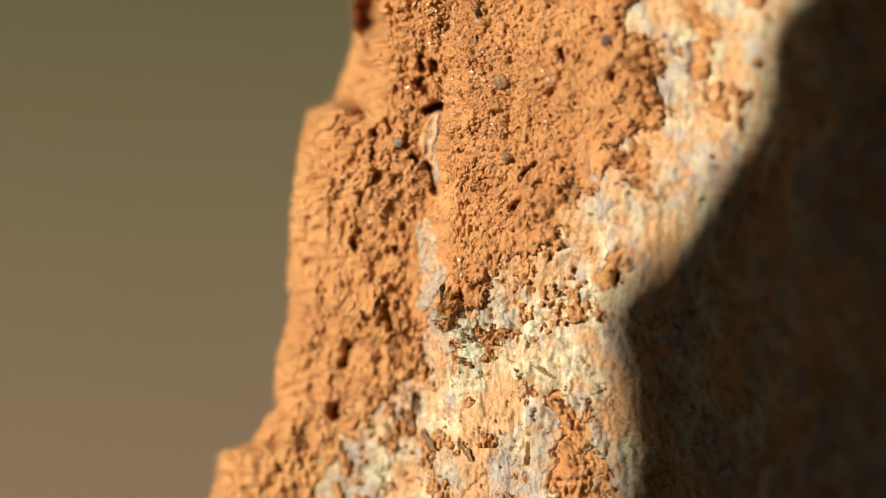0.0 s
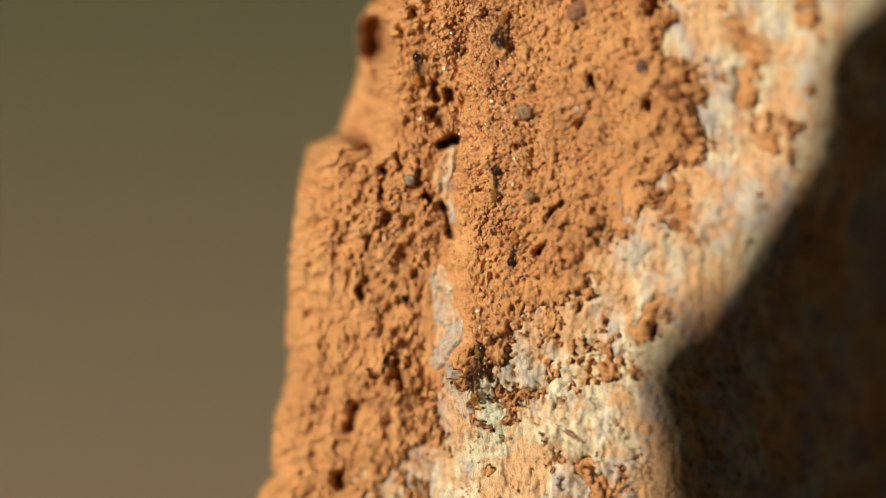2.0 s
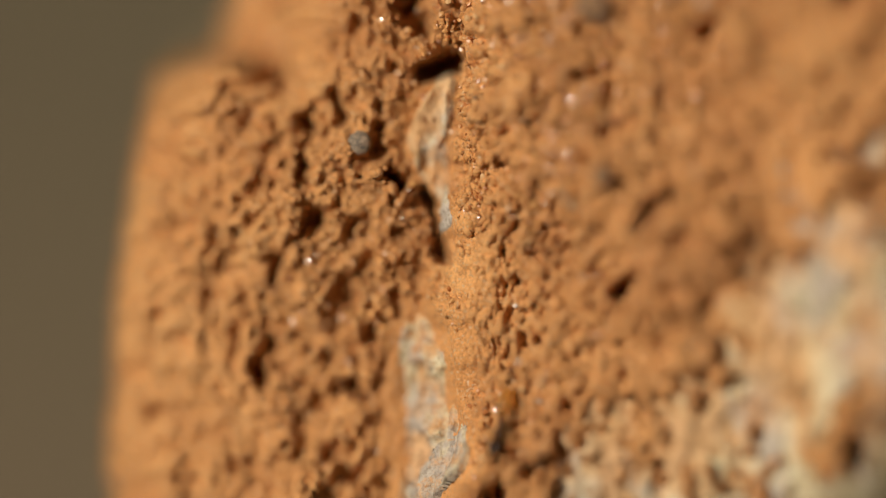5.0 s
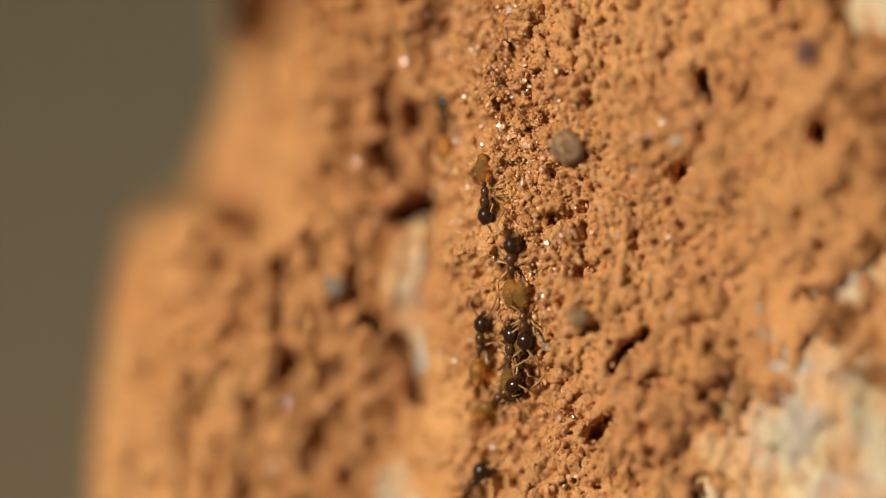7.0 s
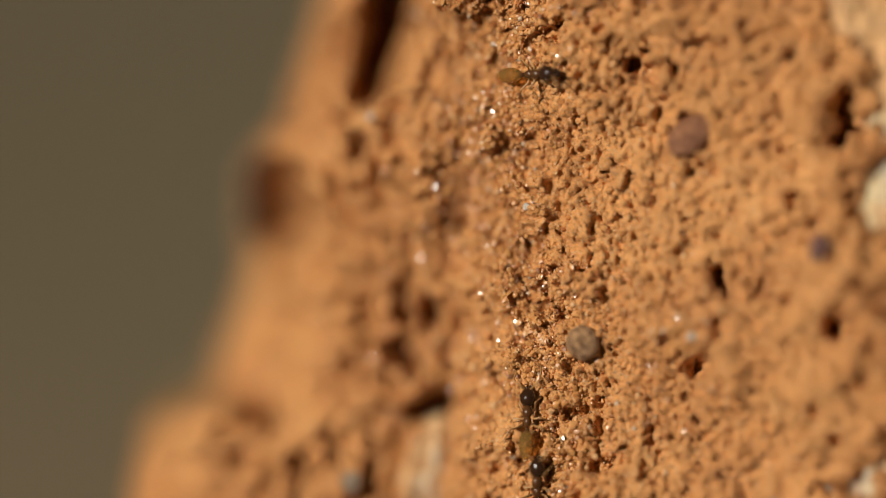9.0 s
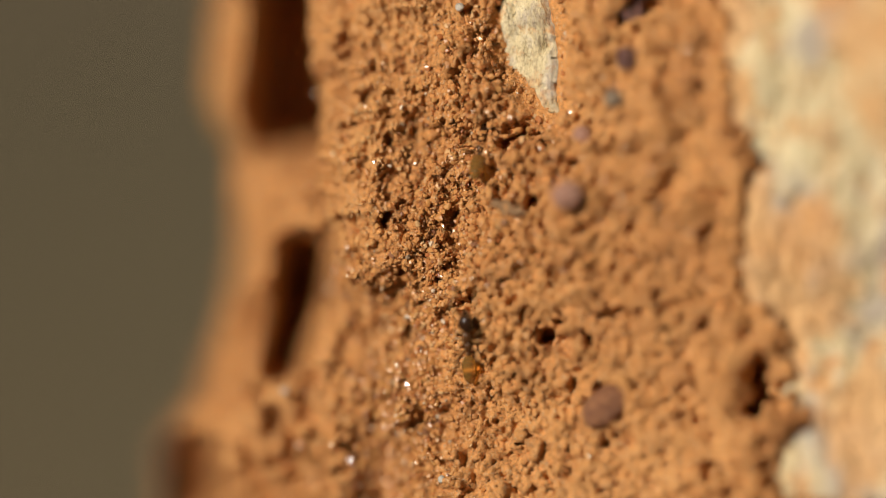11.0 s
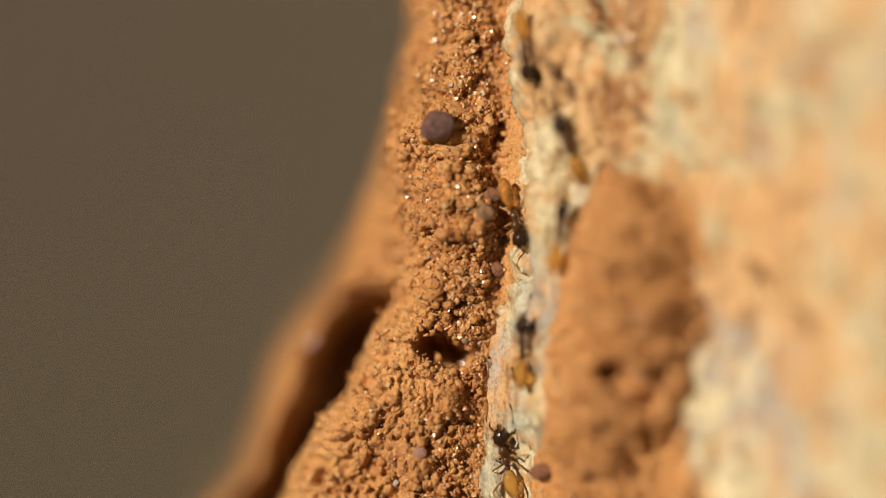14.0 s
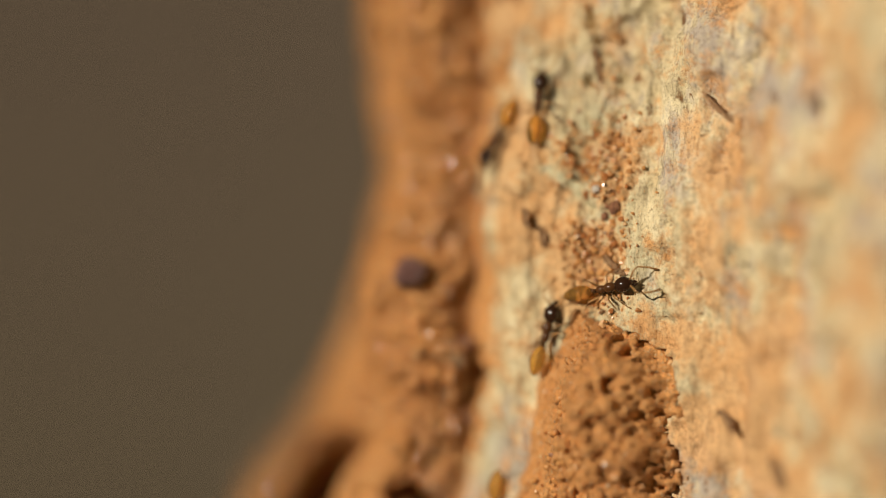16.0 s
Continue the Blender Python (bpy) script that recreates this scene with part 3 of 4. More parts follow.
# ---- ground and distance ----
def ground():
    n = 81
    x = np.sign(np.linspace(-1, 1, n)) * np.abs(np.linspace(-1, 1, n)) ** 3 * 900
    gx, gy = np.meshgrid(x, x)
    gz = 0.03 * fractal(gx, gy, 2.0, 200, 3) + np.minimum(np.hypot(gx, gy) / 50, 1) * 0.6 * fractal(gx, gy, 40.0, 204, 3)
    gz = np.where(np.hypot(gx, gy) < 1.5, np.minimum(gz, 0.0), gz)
    return tagged(new("ground", sheet("ground", np.stack([gx, gy, gz], -1), DARK_GROUND)), "ground coloured dark so little light bounces onto the trunk", "ground", kind="structure")


def bank(name, radius, low, high, material, label, seed):
    """A belt of growth round the place, far off."""
    a = np.linspace(0, 2 * np.pi, 181)[:-1]
    f = np.linspace(0, 1, 15)
    A, F = np.meshgrid(a, f)
    top = high * (1 + 0.18 * fractal(A * 30, 0 * A, 3.0, seed, 4))
    r = radius + 0.35 * radius * F**2 + 0.05 * radius * fractal(A * 40, F * 9, 2.0, seed + 5, 3)
    z = low + (top - low) * F
    co = np.stack([r * np.cos(A), r * np.sin(A), z], -1)
    return tagged(new(name, sheet(name, co, material, wrap=True)), label, "backdrop", kind="structure")


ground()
# light soil strip, added so the far ground stays bright beyond the darkened cover
strip_x, strip_y = np.meshgrid(np.linspace(-70, 70, 71), np.linspace(7, 19, 13))
strip_z = 0.05 + 0.02 * fractal(strip_x, strip_y, 1.0, 220, 3) + np.minimum(np.hypot(strip_x, strip_y) / 50, 1) * 0.6 * fractal(strip_x, strip_y, 40.0, 204, 3) + 0.03
tagged(new("light_soil_strip", sheet("light_soil_strip", np.stack([strip_x, strip_y, strip_z], -1), SOIL)), "light reddish-brown soil strip added to keep far ground bright", "path", kind="structure")
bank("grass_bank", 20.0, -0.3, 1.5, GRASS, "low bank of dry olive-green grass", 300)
bank("backdrop_woods", 45.0, -0.5, 11.5, WOODS, "distant brown woodland in haze", 310)


# ---- loose things on the skin ----
def on_skin(u, v):
    """Height of the outer skin, clay or bark, at (u, v)."""
    best = -1e9
    for vs, us, hs in ((rows_v, clay_u, clay_h), (rows_b, bark_u, bark_h)):
        r = int(np.clip(np.searchsorted(vs, v), 0, len(vs) - 1))
        near = np.abs(us[r] - u) < 7
        if near.any():
            best = max(best, float(hs[r][near].max()))
    return best if best > -1e8 else FOCUS_H


def level(u, v, span=14):
    """A calmer height, the middle of several."""
    return float(np.median([on_skin(u + a, v + b) for a, b in ((0, 0), (span, 0), (-span, 0), (0, span), (0, -span))]))


def facing(u, v, span=46):
    """The skin's outward way at (u, v), in world axes."""
    across = (level(u + span, v) - level(u - span, v)) / (2 * span)
    along_v = (level(u, v + span) - level(u, v - span)) / (2 * span)
    return Vector((-max(-0.6, min(1.3, across)), -1.0, max(-0.5, min(0.5, along_v)))).normalized()


ICO = [(0.0, 0.0, -1.0), (0.724, -0.526, -0.447), (-0.276, -0.851, -0.447), (-0.894, 0.0, -0.447), (-0.276, 0.851, -0.447), (0.724, 0.526, -0.447),
       (0.276, -0.851, 0.447), (-0.724, -0.526, 0.447), (-0.724, 0.526, 0.447), (0.276, 0.851, 0.447), (0.894, 0.0, 0.447), (0.0, 0.0, 1.0)]
ICO_FACES = [(0, 1, 2), (1, 0, 5), (0, 2, 3), (0, 3, 4), (0, 4, 5), (1, 5, 10), (2, 1, 6), (3, 2, 7), (4, 3, 8), (5, 4, 9),
             (1, 10, 6), (2, 6, 7), (3, 7, 8), (4, 8, 9), (5, 9, 10), (6, 10, 11), (7, 6, 11), (8, 7, 11), (9, 8, 11), (10, 9, 11)]


def strew(name, centres, radii, material, seed, smooth):
    """Many uneven grains as one mesh."""
    rng = np.random.RandomState(seed)
    n = len(centres)
    base = np.array(ICO)[None] * (0.6 + 0.75 * rng.rand(n, 12, 1)) * (0.7 + 0.6 * rng.rand(n, 1, 3))
    turn = np.linalg.qr(rng.randn(n, 3, 3))[0]
    co = np.einsum("nij,nkj->nki", turn, base) * (radii[:, None, None] * K) + centres[:, None, :]
    faces = (np.array(ICO_FACES)[None] + 12 * np.arange(n)[:, None, None]).reshape(-1)
    me = bpy.data.meshes.new(name)
    me.vertices.add(12 * n)
    me.vertices.foreach_set("co", co.reshape(-1).astype(np.float32))
    me.loops.add(len(faces))
    me.loops.foreach_set("vertex_index", faces.astype(np.int32))
    me.polygons.add(len(faces) // 3)
    me.polygons.foreach_set("loop_start", np.arange(0, len(faces), 3, dtype=np.int32))
    me.polygons.foreach_set("use_smooth", np.full(len(faces) // 3, smooth, dtype=bool))
    me.update(calc_edges=True)
    me.materials.append(material)
    return me


def grains(count, wide, small, large, sink, seed, along_grit=0):
    """Places and sizes of grains on the clay; wide: how far from the trail they lie."""
    rng = np.random.RandomState(seed)
    trail = line_at(TRAIL, clay_v)
    odds = along_grit * np.exp(-((clay_u - line_at(GRIT, clay_v)) / 70) ** 2) + np.exp(-((clay_u - trail) / wide) ** 2) + 0.8 * step(330, 430, clay_u) * step(860, 760, clay_u) * step(240, 380, clay_v)
    odds = odds * (clay_naked < -6) * step(1250, 900, clay_v)
    odds = odds * np.clip(0.35 + 1.3 * fractal(clay_u, clay_v, 260, 400 + seed, 3), 0.03 + 0.37 * step(-250, -400, clay_v), 1.0)
    odds[:, :18] = 0
    odds = (odds / odds.sum()).reshape(-1)
    pick = rng.choice(len(odds), count, p=odds)
    radii = small + (large - small) * rng.rand(count) ** 3.5
    u, v, h = clay_u.reshape(-1)[pick], clay_v.reshape(-1)[pick], clay_h.reshape(-1)[pick]
    return to_world(u + 3 * rng.randn(count), v + 3 * rng.randn(count), h + sink * radii), radii


place_at, size_of = grains(46000, np.where(clay_v < -250, 420, 260), 1.2, 6.5, 0.0, 1, 3.5)
# grit on the bare bark above the last clay patch
rng = np.random.RandomState(9)
odds = np.exp(-((bark_u - 1290) / 45) ** 2 - ((bark_v + 1690) / 150) ** 2) * (naked > 0) * np.clip(0.45 + 1.2 * fractal(bark_u, bark_v, 90, 430, 3), 0, 1)
pick = rng.choice(odds.size, 1300, p=(odds / odds.sum()).reshape(-1))
more = 1.5 + 5 * rng.rand(1300) ** 3
place_at = np.r_[place_at, to_world(bark_u.reshape(-1)[pick] + 3 * rng.randn(1300), bark_v.reshape(-1)[pick] + 3 * rng.randn(1300), bark_h.reshape(-1)[pick] + 0.3 * more)]
size_of = np.r_[size_of, more]
tagged(new("sand_grains", strew("sand_grains", place_at, size_of, GRAIN, 1, False)), "loose orange, pale and rusty sand grains on the clay", "sand", kind="stuff")
place_at, size_of = grains(12000, np.where(clay_v < -250, 480, 420), 2.5, 13, -0.55, 2)
tagged(new("clay_crumbs", strew("clay_crumbs", place_at, size_of, CLAY, 2, True)), "small crumbs of orange clay on the crust", "clay crumbs", kind="stuff")


def pebble(name, u, v, r, material, label, long=1.0, tilt=0.0, seed=0, lift=0.25, category="pebble"):
    """A worn stone set into the clay."""
    bm = bmesh.new()
    bmesh.ops.create_icosphere(bm, subdivisions=3, radius=1.0)
    for w in bm.verts:
        p = w.co.copy()
        f = 1 + 0.14 * noise.noise(p * 1.2 + Vector((seed * 3.7, 0, 0))) + 0.07 * noise.noise(p * 3.1 + Vector((0, seed, 0))) + 0.05 * noise.noise(p * 7.0)
        w.co = Vector((p.x * f * long, p.y * f * 0.85, p.z * f))
    me = bpy.data.meshes.new(name)
    bmesh.ops.scale(bm, vec=(r * K,) * 3, verts=bm.verts)
    bm.to_mesh(me)
    bm.free()
    me.polygons.foreach_set("use_smooth", np.ones(len(me.polygons), dtype=bool))
    me.materials.append(material)
    ob = tagged(new(name, me), label, category)
    ob.matrix_world = Matrix.Translation(place(u, v, level(u, v, 10) + lift * r)) @ pose(0, 0, 0, 0, tilt, 0)
    return ob


PEBBLES = [
    ("pebble", 1005, 261, 31, STONE_GREY, "rounded grey-brown pebble set in orange clay", 1.0, 0),
    ("pebble", 592, 508, 21, STONE_PALE, "small pale grey pebble beside a crevice", 1.0, 20),
    ("pebble", 955, -1592, 27, STONE_PURPLE, "dark purple-brown pebble on a clay lump", 1.15, -20),
    ("pebble", 1132, -483, 25, STONE_PINK, "smooth pinkish pebble in loose sand", 1.1, 0),
    ("stone_chip", 1196, -108, 32, STONE_RED, "rust-red stone chip half sunk in clay", 1.5, -35),
    ("stone_chip", 1426, 93, 26, STONE_PURPLE, "dull purple stone chip in clay", 0.8, 0),
    ("stone_chip", 1024, 562, 18, STONE_GREY, "grey stone chip beside a small pit", 1.2, 30),
    ("pebble", 1037, -1436, 16, STONE_GREY, "glassy greyish grain on the crust", 1.1, 30),
    ("pebble", 1047, -1466, 14, STONE_RED, "orange-red grain on the crust", 1.5, 0),
    ("pebble", 1055, -1333, 14, STONE_RED, "rusty grain at the crust's border", 1.0, 0),
    ("pebble", 912, -1010, 13, STONE_PINK, "greyish-pink grain on the crust", 1.0, 0),
    ("stone_chip", 1272, -858, 22, STONE_PURPLE, "dark purple chip in the clay", 1.3, 50),
    ("stone_chip", 1250, -815, 24, STONE_PURPLE, "dark purple chip in the clay", 1.3, 60),
    ("stone_chip", 1240, -726, 22, STONE_PURPLE, "dark purple chip in the clay", 0.8, 0),
    ("stone_chip", 1128, -972, 15, STONE_RED, "reddish chip beside the bare bark", 1.4, 0),
    ("pebble", 1215, -655, 16, STONE_PALE, "pale grey grain in the clay", 1.0, 0),
    ("pebble", 1160, -590, 17, STONE_PINK, "pinkish grain in the clay", 1.0, 0),
    ("quartz_grain", 903, 18, 7, STONE_QUARTZ, "bright white quartz grain", 1.0, 0),
    ("quartz_grain", 626, -142, 7, STONE_QUARTZ, "bright white quartz grain", 1.0, 0),
    ("quartz_grain", 945, -820, 8, STONE_QUARTZ, "bright white quartz grain", 1.0, 0),
    ("quartz_grain", 1196, 250, 8, STONE_QUARTZ, "bright white quartz grain", 1.0, 0),
    ("quartz_grain", 868, -958, 6, STONE_QUARTZ, "bright white quartz grain", 1.0, 0),
    ("stone_chip", 1318, -1705, 13, STONE_RED, "dark reddish chip on pale bark", 0.8, 20),
    ("stone_chip", 1300, -1690, 8, STONE_RED, "reddish chip on pale bark", 0.8, 20),
    ("quartz_grain", 1285, -1738, 8, STONE_QUARTZ, "bright white quartz grain", 1.0, 0),
]
for n, (name, u0, v0, r0, mat, label, long0, tilt0) in enumerate(PEBBLES):
    pebble(name, u0, v0, r0, mat, label, long0, tilt0, n)

# dry twig and scraps of bark
def scrap(name, u, v, size, long, tilt, label, seed, material=FLAKE):
    """A thin curled scrap lying on the skin."""
    bm = bmesh.new()
    n, m = 9, 5
    wide = [(0.35 + 0.65 * math.sin(math.pi * (i + 0.5) / n)) * (1 + 0.25 * math.sin(1.9 * i + seed)) for i in range(n)]
    grid = [[bm.verts.new(((i / (n - 1) - 0.5) * long * (1 - 0.05 * abs(j - 2)) + 0.06 * math.sin(3 * j + seed), 0.10 * math.sin(i * 0.7 + seed) - 0.05 * (j - 2) ** 2, (j - 2) * 0.17 * wide[i] + 0.10 * math.sin(0.6 * i + seed))) for j in range(m)] for i in range(n)]
    for i in range(n - 1):
        for j in range(m - 1):
            bm.faces.new((grid[i][j], grid[i + 1][j], grid[i + 1][j + 1], grid[i][j + 1]))
    bmesh.ops.solidify(bm, geom=bm.faces[:], thickness=0.16)
    bmesh.ops.scale(bm, vec=(size * K,) * 3, verts=bm.verts)
    me = bpy.data.meshes.new(name)
    bm.to_mesh(me)
    bm.free()
    me.materials.append(material)
    ob = tagged(new(name, me), label, "bark flake" if name == "flake_or_crack" else "twig")
    face = facing(u, v, 30)
    ob.matrix_world = Matrix.Translation(place(u, v, level(u, v, 10) + 5)) @ face.to_track_quat("-Y", "Z").to_matrix().to_4x4() @ pose(0, 0, 0, 0, tilt, 0)
    return ob


scrap("twig", 1026, -462, 34, 2.2, 12, "short dark twig stuck in sandy clay", 1)
scrap("flake_or_crack", 962, 602, 26, 2.0, 50, "pale dry flake on sandy clay", 2, BARK)
# the narrow strip at (1289, -1960) is the dark of a crack, drawn in brown
for n, (u0, v0, z0, l0, t0) in enumerate([(1515, -1325, 24, 2.6, 50), (1672, -1895, 20, 2.2, 60), (1602, -1235, 24, 3.0, 50), (1509, -1878, 18, 5.0, 40), (1310, -1610, 20, 2.4, 45), (1330, -1590, 18, 1.8, 20), (1289, -1960, 15, 4.5, 82), (1190, -1655, 22, 1.8, 75), (1160, -1690, 20, 1.8, 70),
                                          (1075, -1150, 16, 2.0, 60), (640, 1620, 40, 2.2, 55), (720, 1700, 44, 2.6, 50), (560, 1660, 36, 2.2, 60), (870, 1750, 40, 2.4, 50), (1170, 1420, 26, 5.0, 28)]):
    scrap("flake_or_crack", u0, v0, z0, l0, t0, "brown bark flake on weathered bark, one of them drawn for a crack", n + 5)


# ---- ants ----
def blob(bm, centre, size, bend=0.0, sub=2, taper=0.0):
    """An egg-shaped body part, x forward."""
    made = bmesh.ops.create_icosphere(bm, subdivisions=sub, radius=1.0)["verts"]
    for w in made:
        x, y, z = w.co
        f = 1 + taper * x
        w.co = Vector((centre[0] + x * size[0], centre[1] + y * size[1] * f, centre[2] + z * size[2] * f - bend * x * x))


def limb(bm, points, radii, sides=6):
    """A tapered tube through the points."""
    rings = []
    for i, p in enumerate(points):
        p = Vector(p)
        d = (Vector(points[min(i + 1, len(points) - 1)]) - Vector(points[max(i - 1, 0)])).normalized()
        a = d.orthogonal().normalized()
        b = d.cross(a)
        rings.append([bm.verts.new(p + (a * math.cos(2 * math.pi * k / sides) + b * math.sin(2 * math.pi * k / sides)) * radii[i]) for k in range(sides)])
    for r0, r1 in zip(rings, rings[1:]):
        for k in range(sides):
            bm.faces.new((r0[k], r0[(k + 1) % sides], r1[(k + 1) % sides], r1[k]))
    bm.faces.new(rings[0][::-1])
    bm.faces.new(rings[-1])


def piece(name, bm, material, parent, label="", at=(0, 0, 0)):
    bmesh.ops.scale(bm, vec=(0.94 * K,) * 3, verts=bm.verts)
    bmesh.ops.recalc_face_normals(bm, faces=bm.faces)
    me = bpy.data.meshes.new(name)
    bm.to_mesh(me)
    bm.free()
    me.polygons.foreach_set("use_smooth", np.ones(len(me.polygons), dtype=bool))
    me.materials.append(material)
    ob = part(name, me, parent, label)
    ob.matrix_basis = Matrix.Translation(Vector(at) * 0.94 * K)
    return ob


HIPS = [(17, 8, 13), (7, 9, 12), (-4, 8, 12)]


def build_ant():
    """One ant, x forward, z away from the skin; its feet at z = 0."""
    ant = tagged(new("ant"), "tiny ant with a dark glossy head and translucent amber abdomen", "ant", "ants on the trail")
    bm = bmesh.new()
    blob(bm, (46, 0, 22), (19, 14.5, 12.5), 1.5, 3, -0.12)
    limb(bm, [(64, 4, 18), (71, 2, 16)], [3.5, 1.2])
    limb(bm, [(64, -4, 18), (71, -2, 16)], [3.5, 1.2])
    head = piece("head", bm, ANT_DARK, ant, "dark brown glossy head")
    for side in (1, -1):
        bm = bmesh.new()
        blob(bm, (48, side * 12, 26), (4.2, 2.4, 4.0), 0, 2)
        piece("eye", bm, ANT_DARK, head)
        bm = bmesh.new()
        limb(bm, [(60, side * 6, 26), (72, side * 21, 33), (80, side * 26, 31), (98, side * 24, 20), (112, side * 19, 9)], [1.9, 1.6, 1.7, 1.9, 2.4])
        piece("antenna", bm, ANT_LEG, ant, "thin elbowed antenna")
    bm = bmesh.new()
    blob(bm, (18, 0, 21), (14, 9.5, 9.5), 1, 2, -0.05)
    blob(bm, (-1, 0, 18), (12, 8.0, 8.0), 1, 2, 0.1)
    limb(bm, [(28, 0, 21), (34, 0, 21)], [4, 4])
    piece("thorax", bm, ANT_BROWN, ant, "dark brown thorax")
    bm = bmesh.new()
    blob(bm, (-16, 0, 18), (5.0, 4.5, 6.5), 0, 2)
    limb(bm, [(-10, 0, 15), (-22, 0, 15)], [2.4, 2.6])
    piece("waist", bm, ANT_BROWN, ant)
    bm = bmesh.new()
    blob(bm, (-47, 0, 20), (29, 14.5, 13.5), 2.5, 3, 0.14)
    piece("abdomen", bm, ANT_AMBER, ant, "translucent amber abdomen")
    for n, (x, y, z) in enumerate(HIPS):
        reach = (26, 4, -30)[n]
        for side in (1, -1):
            bm = bmesh.new()
            far = (20, 26, 30)[n]
            limb(bm, [(0, 0, 0), (reach * 0.22, side * 6, -2), (reach * 0.55, side * far * 0.62, 12), (reach * 0.95, side * far * 0.95, -3), (reach * 1.15, side * far * 1.12, -z + 1), (reach * 1.35, side * far * 1.22, -z + 0.5)],
                 [2.4, 2.4, 2.0, 1.5, 1.1, 0.8])
            piece("leg", bm, ANT_LEG, ant, at=(x, side * y, z))
    return ant


ANTS = [  # stops of each: seconds, u, v, and the heading where it is not the way it goes
    [(0, 666, 1573), (0.5, 668, 1492)],
    [(1, 848, 121), (1.5, 914, 432), (2, 973, 758), (2.5, 825, 771), (3, 802, 893), (3.5, 779, 994)],
    [(1, 912, 598), (1.5, 834, 848)],
    [(1, 574, 490), (1.5, 602, 403), (2, 621, 105)],
    [(2.5, 790, 925), (3, 909, 887), (3.5, 915, 713)],
    [(3, 914, 631), (3.5, 826, 898)],
    [(3, 891, 506), (3.5, 912, 414)],
    [(2, 917, -36), (2.5, 858, 144), (3, 850, 138), (3.5, 855, 239), (4, 863, 360)],
    [(3.5, 786, 1069), (4, 790, 812)],
    [(6.8, 833, 290), (7, 800, 224), (7.3, 785, 50), (7.5, 813, -38), (7.8, 830, -106)],
    [(6.5, 871, 311), (6.8, 921, 457), (7, 934, 558), (7.3, 915, 618), (7.5, 927, 687)],
    [(6.3, 939, 343), (6.5, 895, 511), (6.8, 944, 573), (7, 927, 645)],
    [(6.8, 885, 231), (7, 868, 337), (7.3, 868, 425), (7.5, 882, 434), (7.8, 895, 492), (8, 876, 643, 175), (8.5, 880, 690, 175)],
    [(6.5, 818, 850), (6.8, 815, 745), (7, 858, 615), (7.3, 847, 566), (7.5, 871, 570), (7.8, 910, 572), (8, 913, 398), (8.5, 850, -290), (9, 860, -700)],
    [(6.8, 847, 774), (7, 890, 700), (7.3, 924, 720), (7.5, 970, 717), (7.8, 960, 556), (8, 958, 453), (8.5, 923, 160), (9, 918, -216, -90), (9.5, 1070, -196, -105), (9.7, 1097, -205, -70)],
    [(7, 835, 868), (7.3, 875, 820), (7.5, 900, 830)],
    [(7.3, 920, 280), (7.5, 905, 162), (7.8, 888, 20), (8, 845, -112), (8.5, 840, -330)],
    [(7.3, 942, 437), (7.5, 925, 402), (7.8, 915, 160), (8, 906, 28), (8.5, 837, -218)],
    [(8, 874, -47), (8.5, 927, 357)],
    [(8, 872, -200), (8.5, 889, 521)],
    [(9, 909, 404), (9.5, 891, -53, 15), (9.7, 902, -261)],
    [(9, 929, 523), (9.5, 950, 352), (9.7, 894, 283)],
    [(11.8, 1010, -440, 140), (12, 922, -314, 118)],
    [(11.8, 1114, -743), (12, 1113, -793), (12.5, 1074, -785), (13, 1083, -934), (13.5, 1110, -1211), (14, 1182, -1389), (14.5, 1190, -1534), (15, 1224, -1807), (15.5, 1175, -1895)],
    [(12, 1104, -1118), (12.5, 1050, -415)],
    [(12.5, 1063, -625), (13, 1092, -794), (13.5, 1092, -1022), (14, 1111, -1190), (14.5, 1139, -1284), (15, 1159, -1308), (15.5, 1209, -1507), (16, 1299, -1556, -85)],
    [(14, 1074, -998), (14.5, 1060, -1261), (15, 1097, -1351), (15.5, 1171, -1597), (16, 1191, -1882)],
    [(13.5, 1060, -1568), (14, 1099, -1430)],
    [(13, 1260, -2300), (13.5, 1240, -1900), (14, 1196, -1550, 20), (14.5, 1228, -1744, 38), (15, 1276, -1979)],
    [(14.5, 1094, -1105), (15, 1102, -1141), (15.5, 1147, -1324), (16, 1201, -1474)],
    [(15, 1217, -1568), (15.3, 1202, -1520), (15.5, 1180, -1420)],
    [(14.5, 1176, -1478), (15, 1173, -1428), (15.5, 1113, -1168)],
    [(15.6, 1203, -1980), (16, 1125, -1830, 145)],
]


def ant_route(stops):
    """Times and places along an ant's whole way: from out of view, past its stops, and out of view again."""
    (t0, u0, v0), (t1, u1, v1) = stops[0], stops[-1]
    pace = (lambda v, w: (650.0 if max(v, w) > -1000 else 500.0) * (1 if w > v else -1))
    speed = pace(v0, stops[1][2])
    way = list(stops)
    off = u0 - float(line_at(TRAIL, v0))
    while way[0][0] > 0.02 and -2250 < way[0][2] < 2250:
        t, _, v = way[0]
        dt = min(0.5, t)
        off *= 0.5
        way.insert(0, (t - dt, float(line_at(TRAIL, v - speed * dt)) + off, v - speed * dt))
    speed = pace(stops[-2][2], v1)
    off = u1 - float(line_at(TRAIL, v1))
    while way[-1][0] < 15.98 and -2250 < way[-1][2] < 2250:
        t, _, v = way[-1]
        dt = min(0.5, 16 - t)
        off *= 0.5
        way.append((t + dt, float(line_at(TRAIL, v + speed * dt)) + off, v + speed * dt))
    return way


def heading(du, dv):
    """Degrees to the left of up."""
    return math.degrees(math.atan2(-du, -dv))


def nearer(a, b, most=360.0):
    """The angle b, counted so that it lies next to a and at most so far from it."""
    return a + max(-most, min(most, (b - a + 180) % 360 - 180))


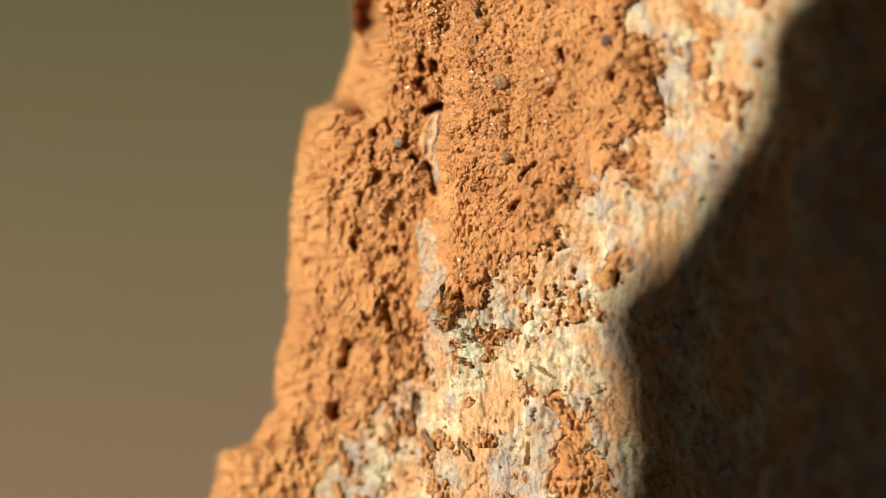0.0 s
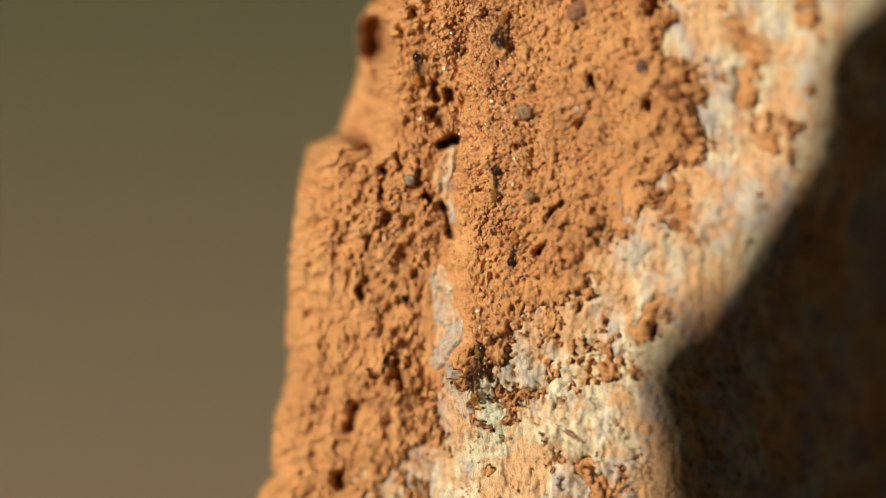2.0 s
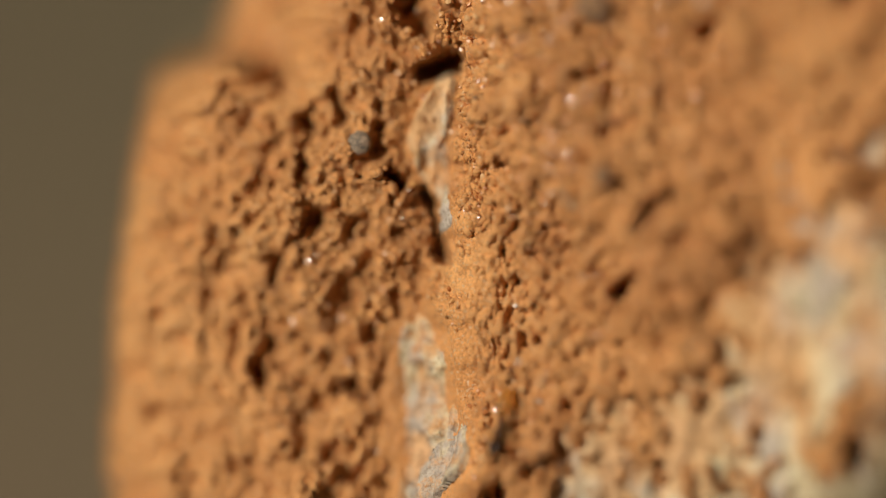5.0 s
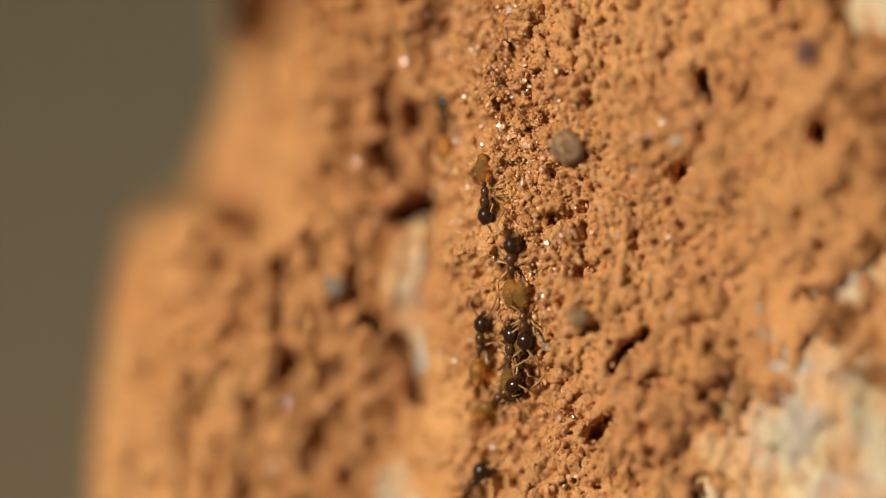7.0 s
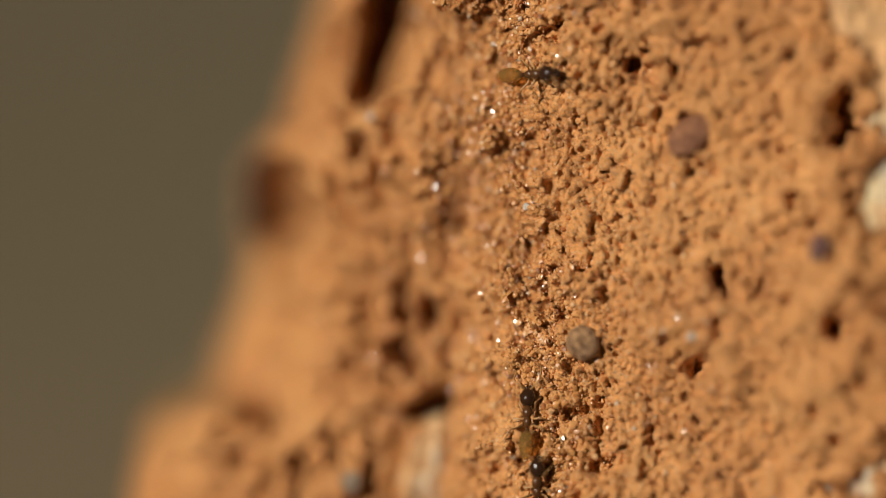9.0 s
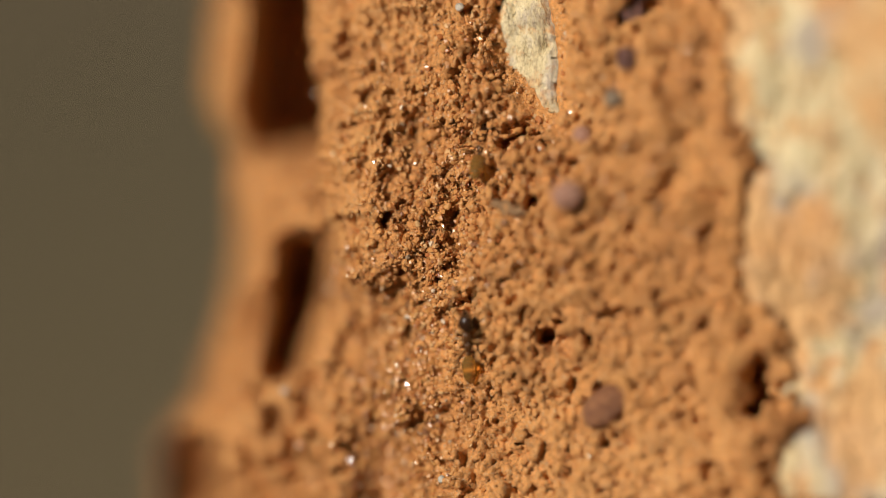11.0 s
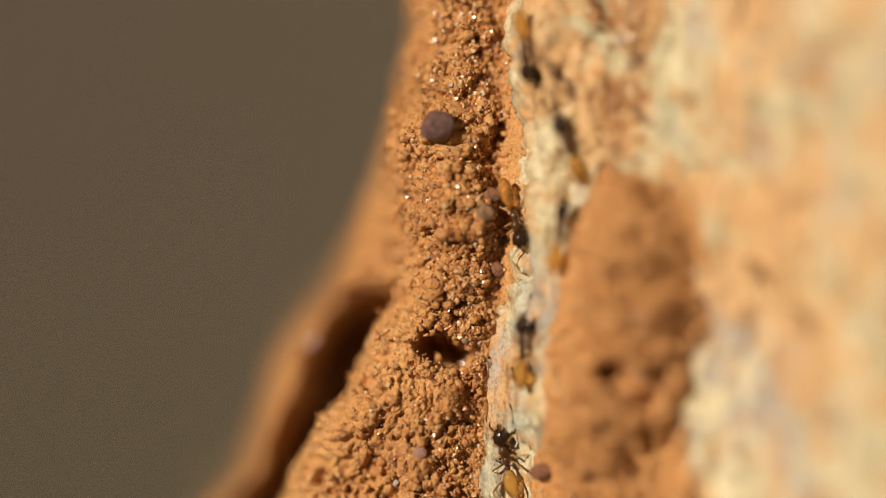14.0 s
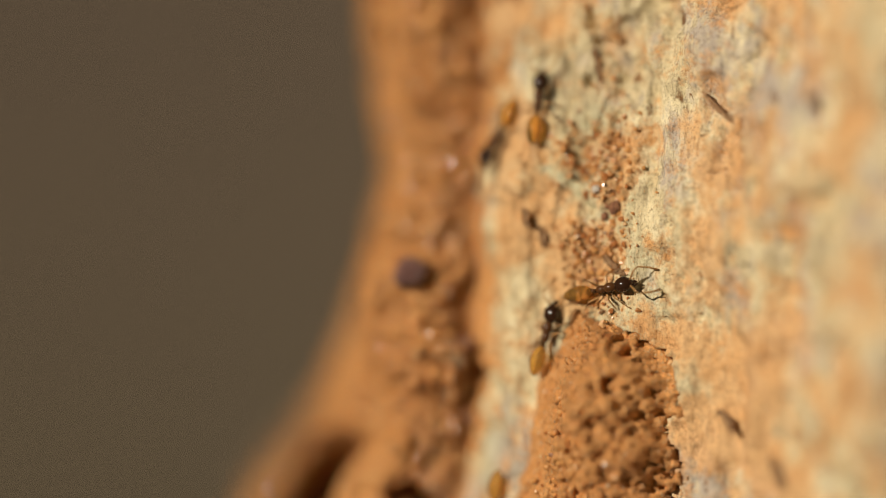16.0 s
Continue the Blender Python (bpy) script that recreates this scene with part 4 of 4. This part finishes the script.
def headings(times, stops, ts, us, vs):
    """The way an ant looks at each time: along its walk, with no sudden turn."""
    at = []
    for i, stop in enumerate(stops):
        a, b = stops[max(i - 1, 0)], stops[min(i + 1, len(stops) - 1)]
        angle = stop[3] if len(stop) > 3 else heading(b[1] - a[1], b[2] - a[2])
        at.append(nearer(at[-1], angle) if at else angle)
    turn = [float(np.interp(t, [q[0] for q in stops], at)) for t in times]
    first, last = stops[0][0], stops[-1][0]

    def free(i):
        t = times[i]
        ua, va, ub, vb = (float(np.interp(t + d, ts, c)) for d in (-0.1, 0.1) for c in (us, vs))
        return heading(ub - ua, vb - va) if math.hypot(ub - ua, vb - va) > 8 else None

    for i in range(1, len(times)):
        if times[i] > last:
            want = free(i)
            turn[i] = nearer(turn[i - 1], want, 420 * (times[i] - times[i - 1])) if want is not None else turn[i - 1]
    for i in range(len(times) - 2, -1, -1):
        if times[i] < first:
            want = free(i)
            turn[i] = nearer(turn[i + 1], want, 420 * (times[i + 1] - times[i])) if want is not None else turn[i + 1]
    return turn


def drive(ant, stops):
    """Keys an ant and its legs."""
    way = ant_route([q[:3] for q in stops])
    ts, us, vs = (np.array(c, float) for c in zip(*way))
    first, last = stops[0][0], stops[-1][0]
    times = sorted({round(x, 2) for x in np.r_[np.arange(max(0, first - 1), min(16, last + 1) + 0.01, 0.1), ts]})
    turn = headings(times, stops, ts, us, vs)
    rows = []
    for t, angle in zip(times, turn):
        u, v = float(np.interp(t, ts, us)), float(np.interp(t, ts, vs))
        up = facing(u, v)
        ahead = Vector((-math.sin(radians(angle)), 0, math.cos(radians(angle))))
        ahead = (ahead - up * ahead.dot(up)).normalized()
        side = up.cross(ahead)
        m = Matrix((ahead, side, up)).transposed().to_4x4()
        m.translation = place(u, v, level(u, v) + 2)
        rows.append((t, m))
    if rows[0][0] > 0:
        rows.insert(0, (0, rows[0][1]))
    if rows[-1][0] < 16:
        rows.append((16, rows[-1][1]))
    walk(ant, rows)
    legs = [c for c in ant.children if c.name.startswith("leg")]
    for n, leg in enumerate(sorted(legs, key=lambda c: (c.matrix_basis.translation.x, c.matrix_basis.translation.y))):
        at = leg.matrix_basis.translation.copy()
        sign = 1 if n % 4 in (0, 3) else -1
        beat = [(t, Matrix.Translation(at) @ pose(0, 0, 0, 0, 0, 14 * sign * (1 if i % 2 else -1))) for i, t in enumerate(np.arange(max(0, first - 0.5), min(16, last + 0.5) + 0.01, 0.1))]
        if beat[0][0] > 0:
            beat.insert(0, (0, beat[0][1]))
        if beat[-1][0] < 16:
            beat.append((16, beat[-1][1]))
        walk(leg, beat)


ant = build_ant()
COLONY = [ant] + [copy_thing(ant, Matrix()) for _ in ANTS[1:]]


# ---- what moves ----
def motions():
    walk(focus_mark, [(t, Matrix.Translation(place(800, -300 if t > 5 else 700, h))) for t, h in FOCUS])
    for creature, stops in zip(COLONY, ANTS):
        drive(creature, stops)


motions()
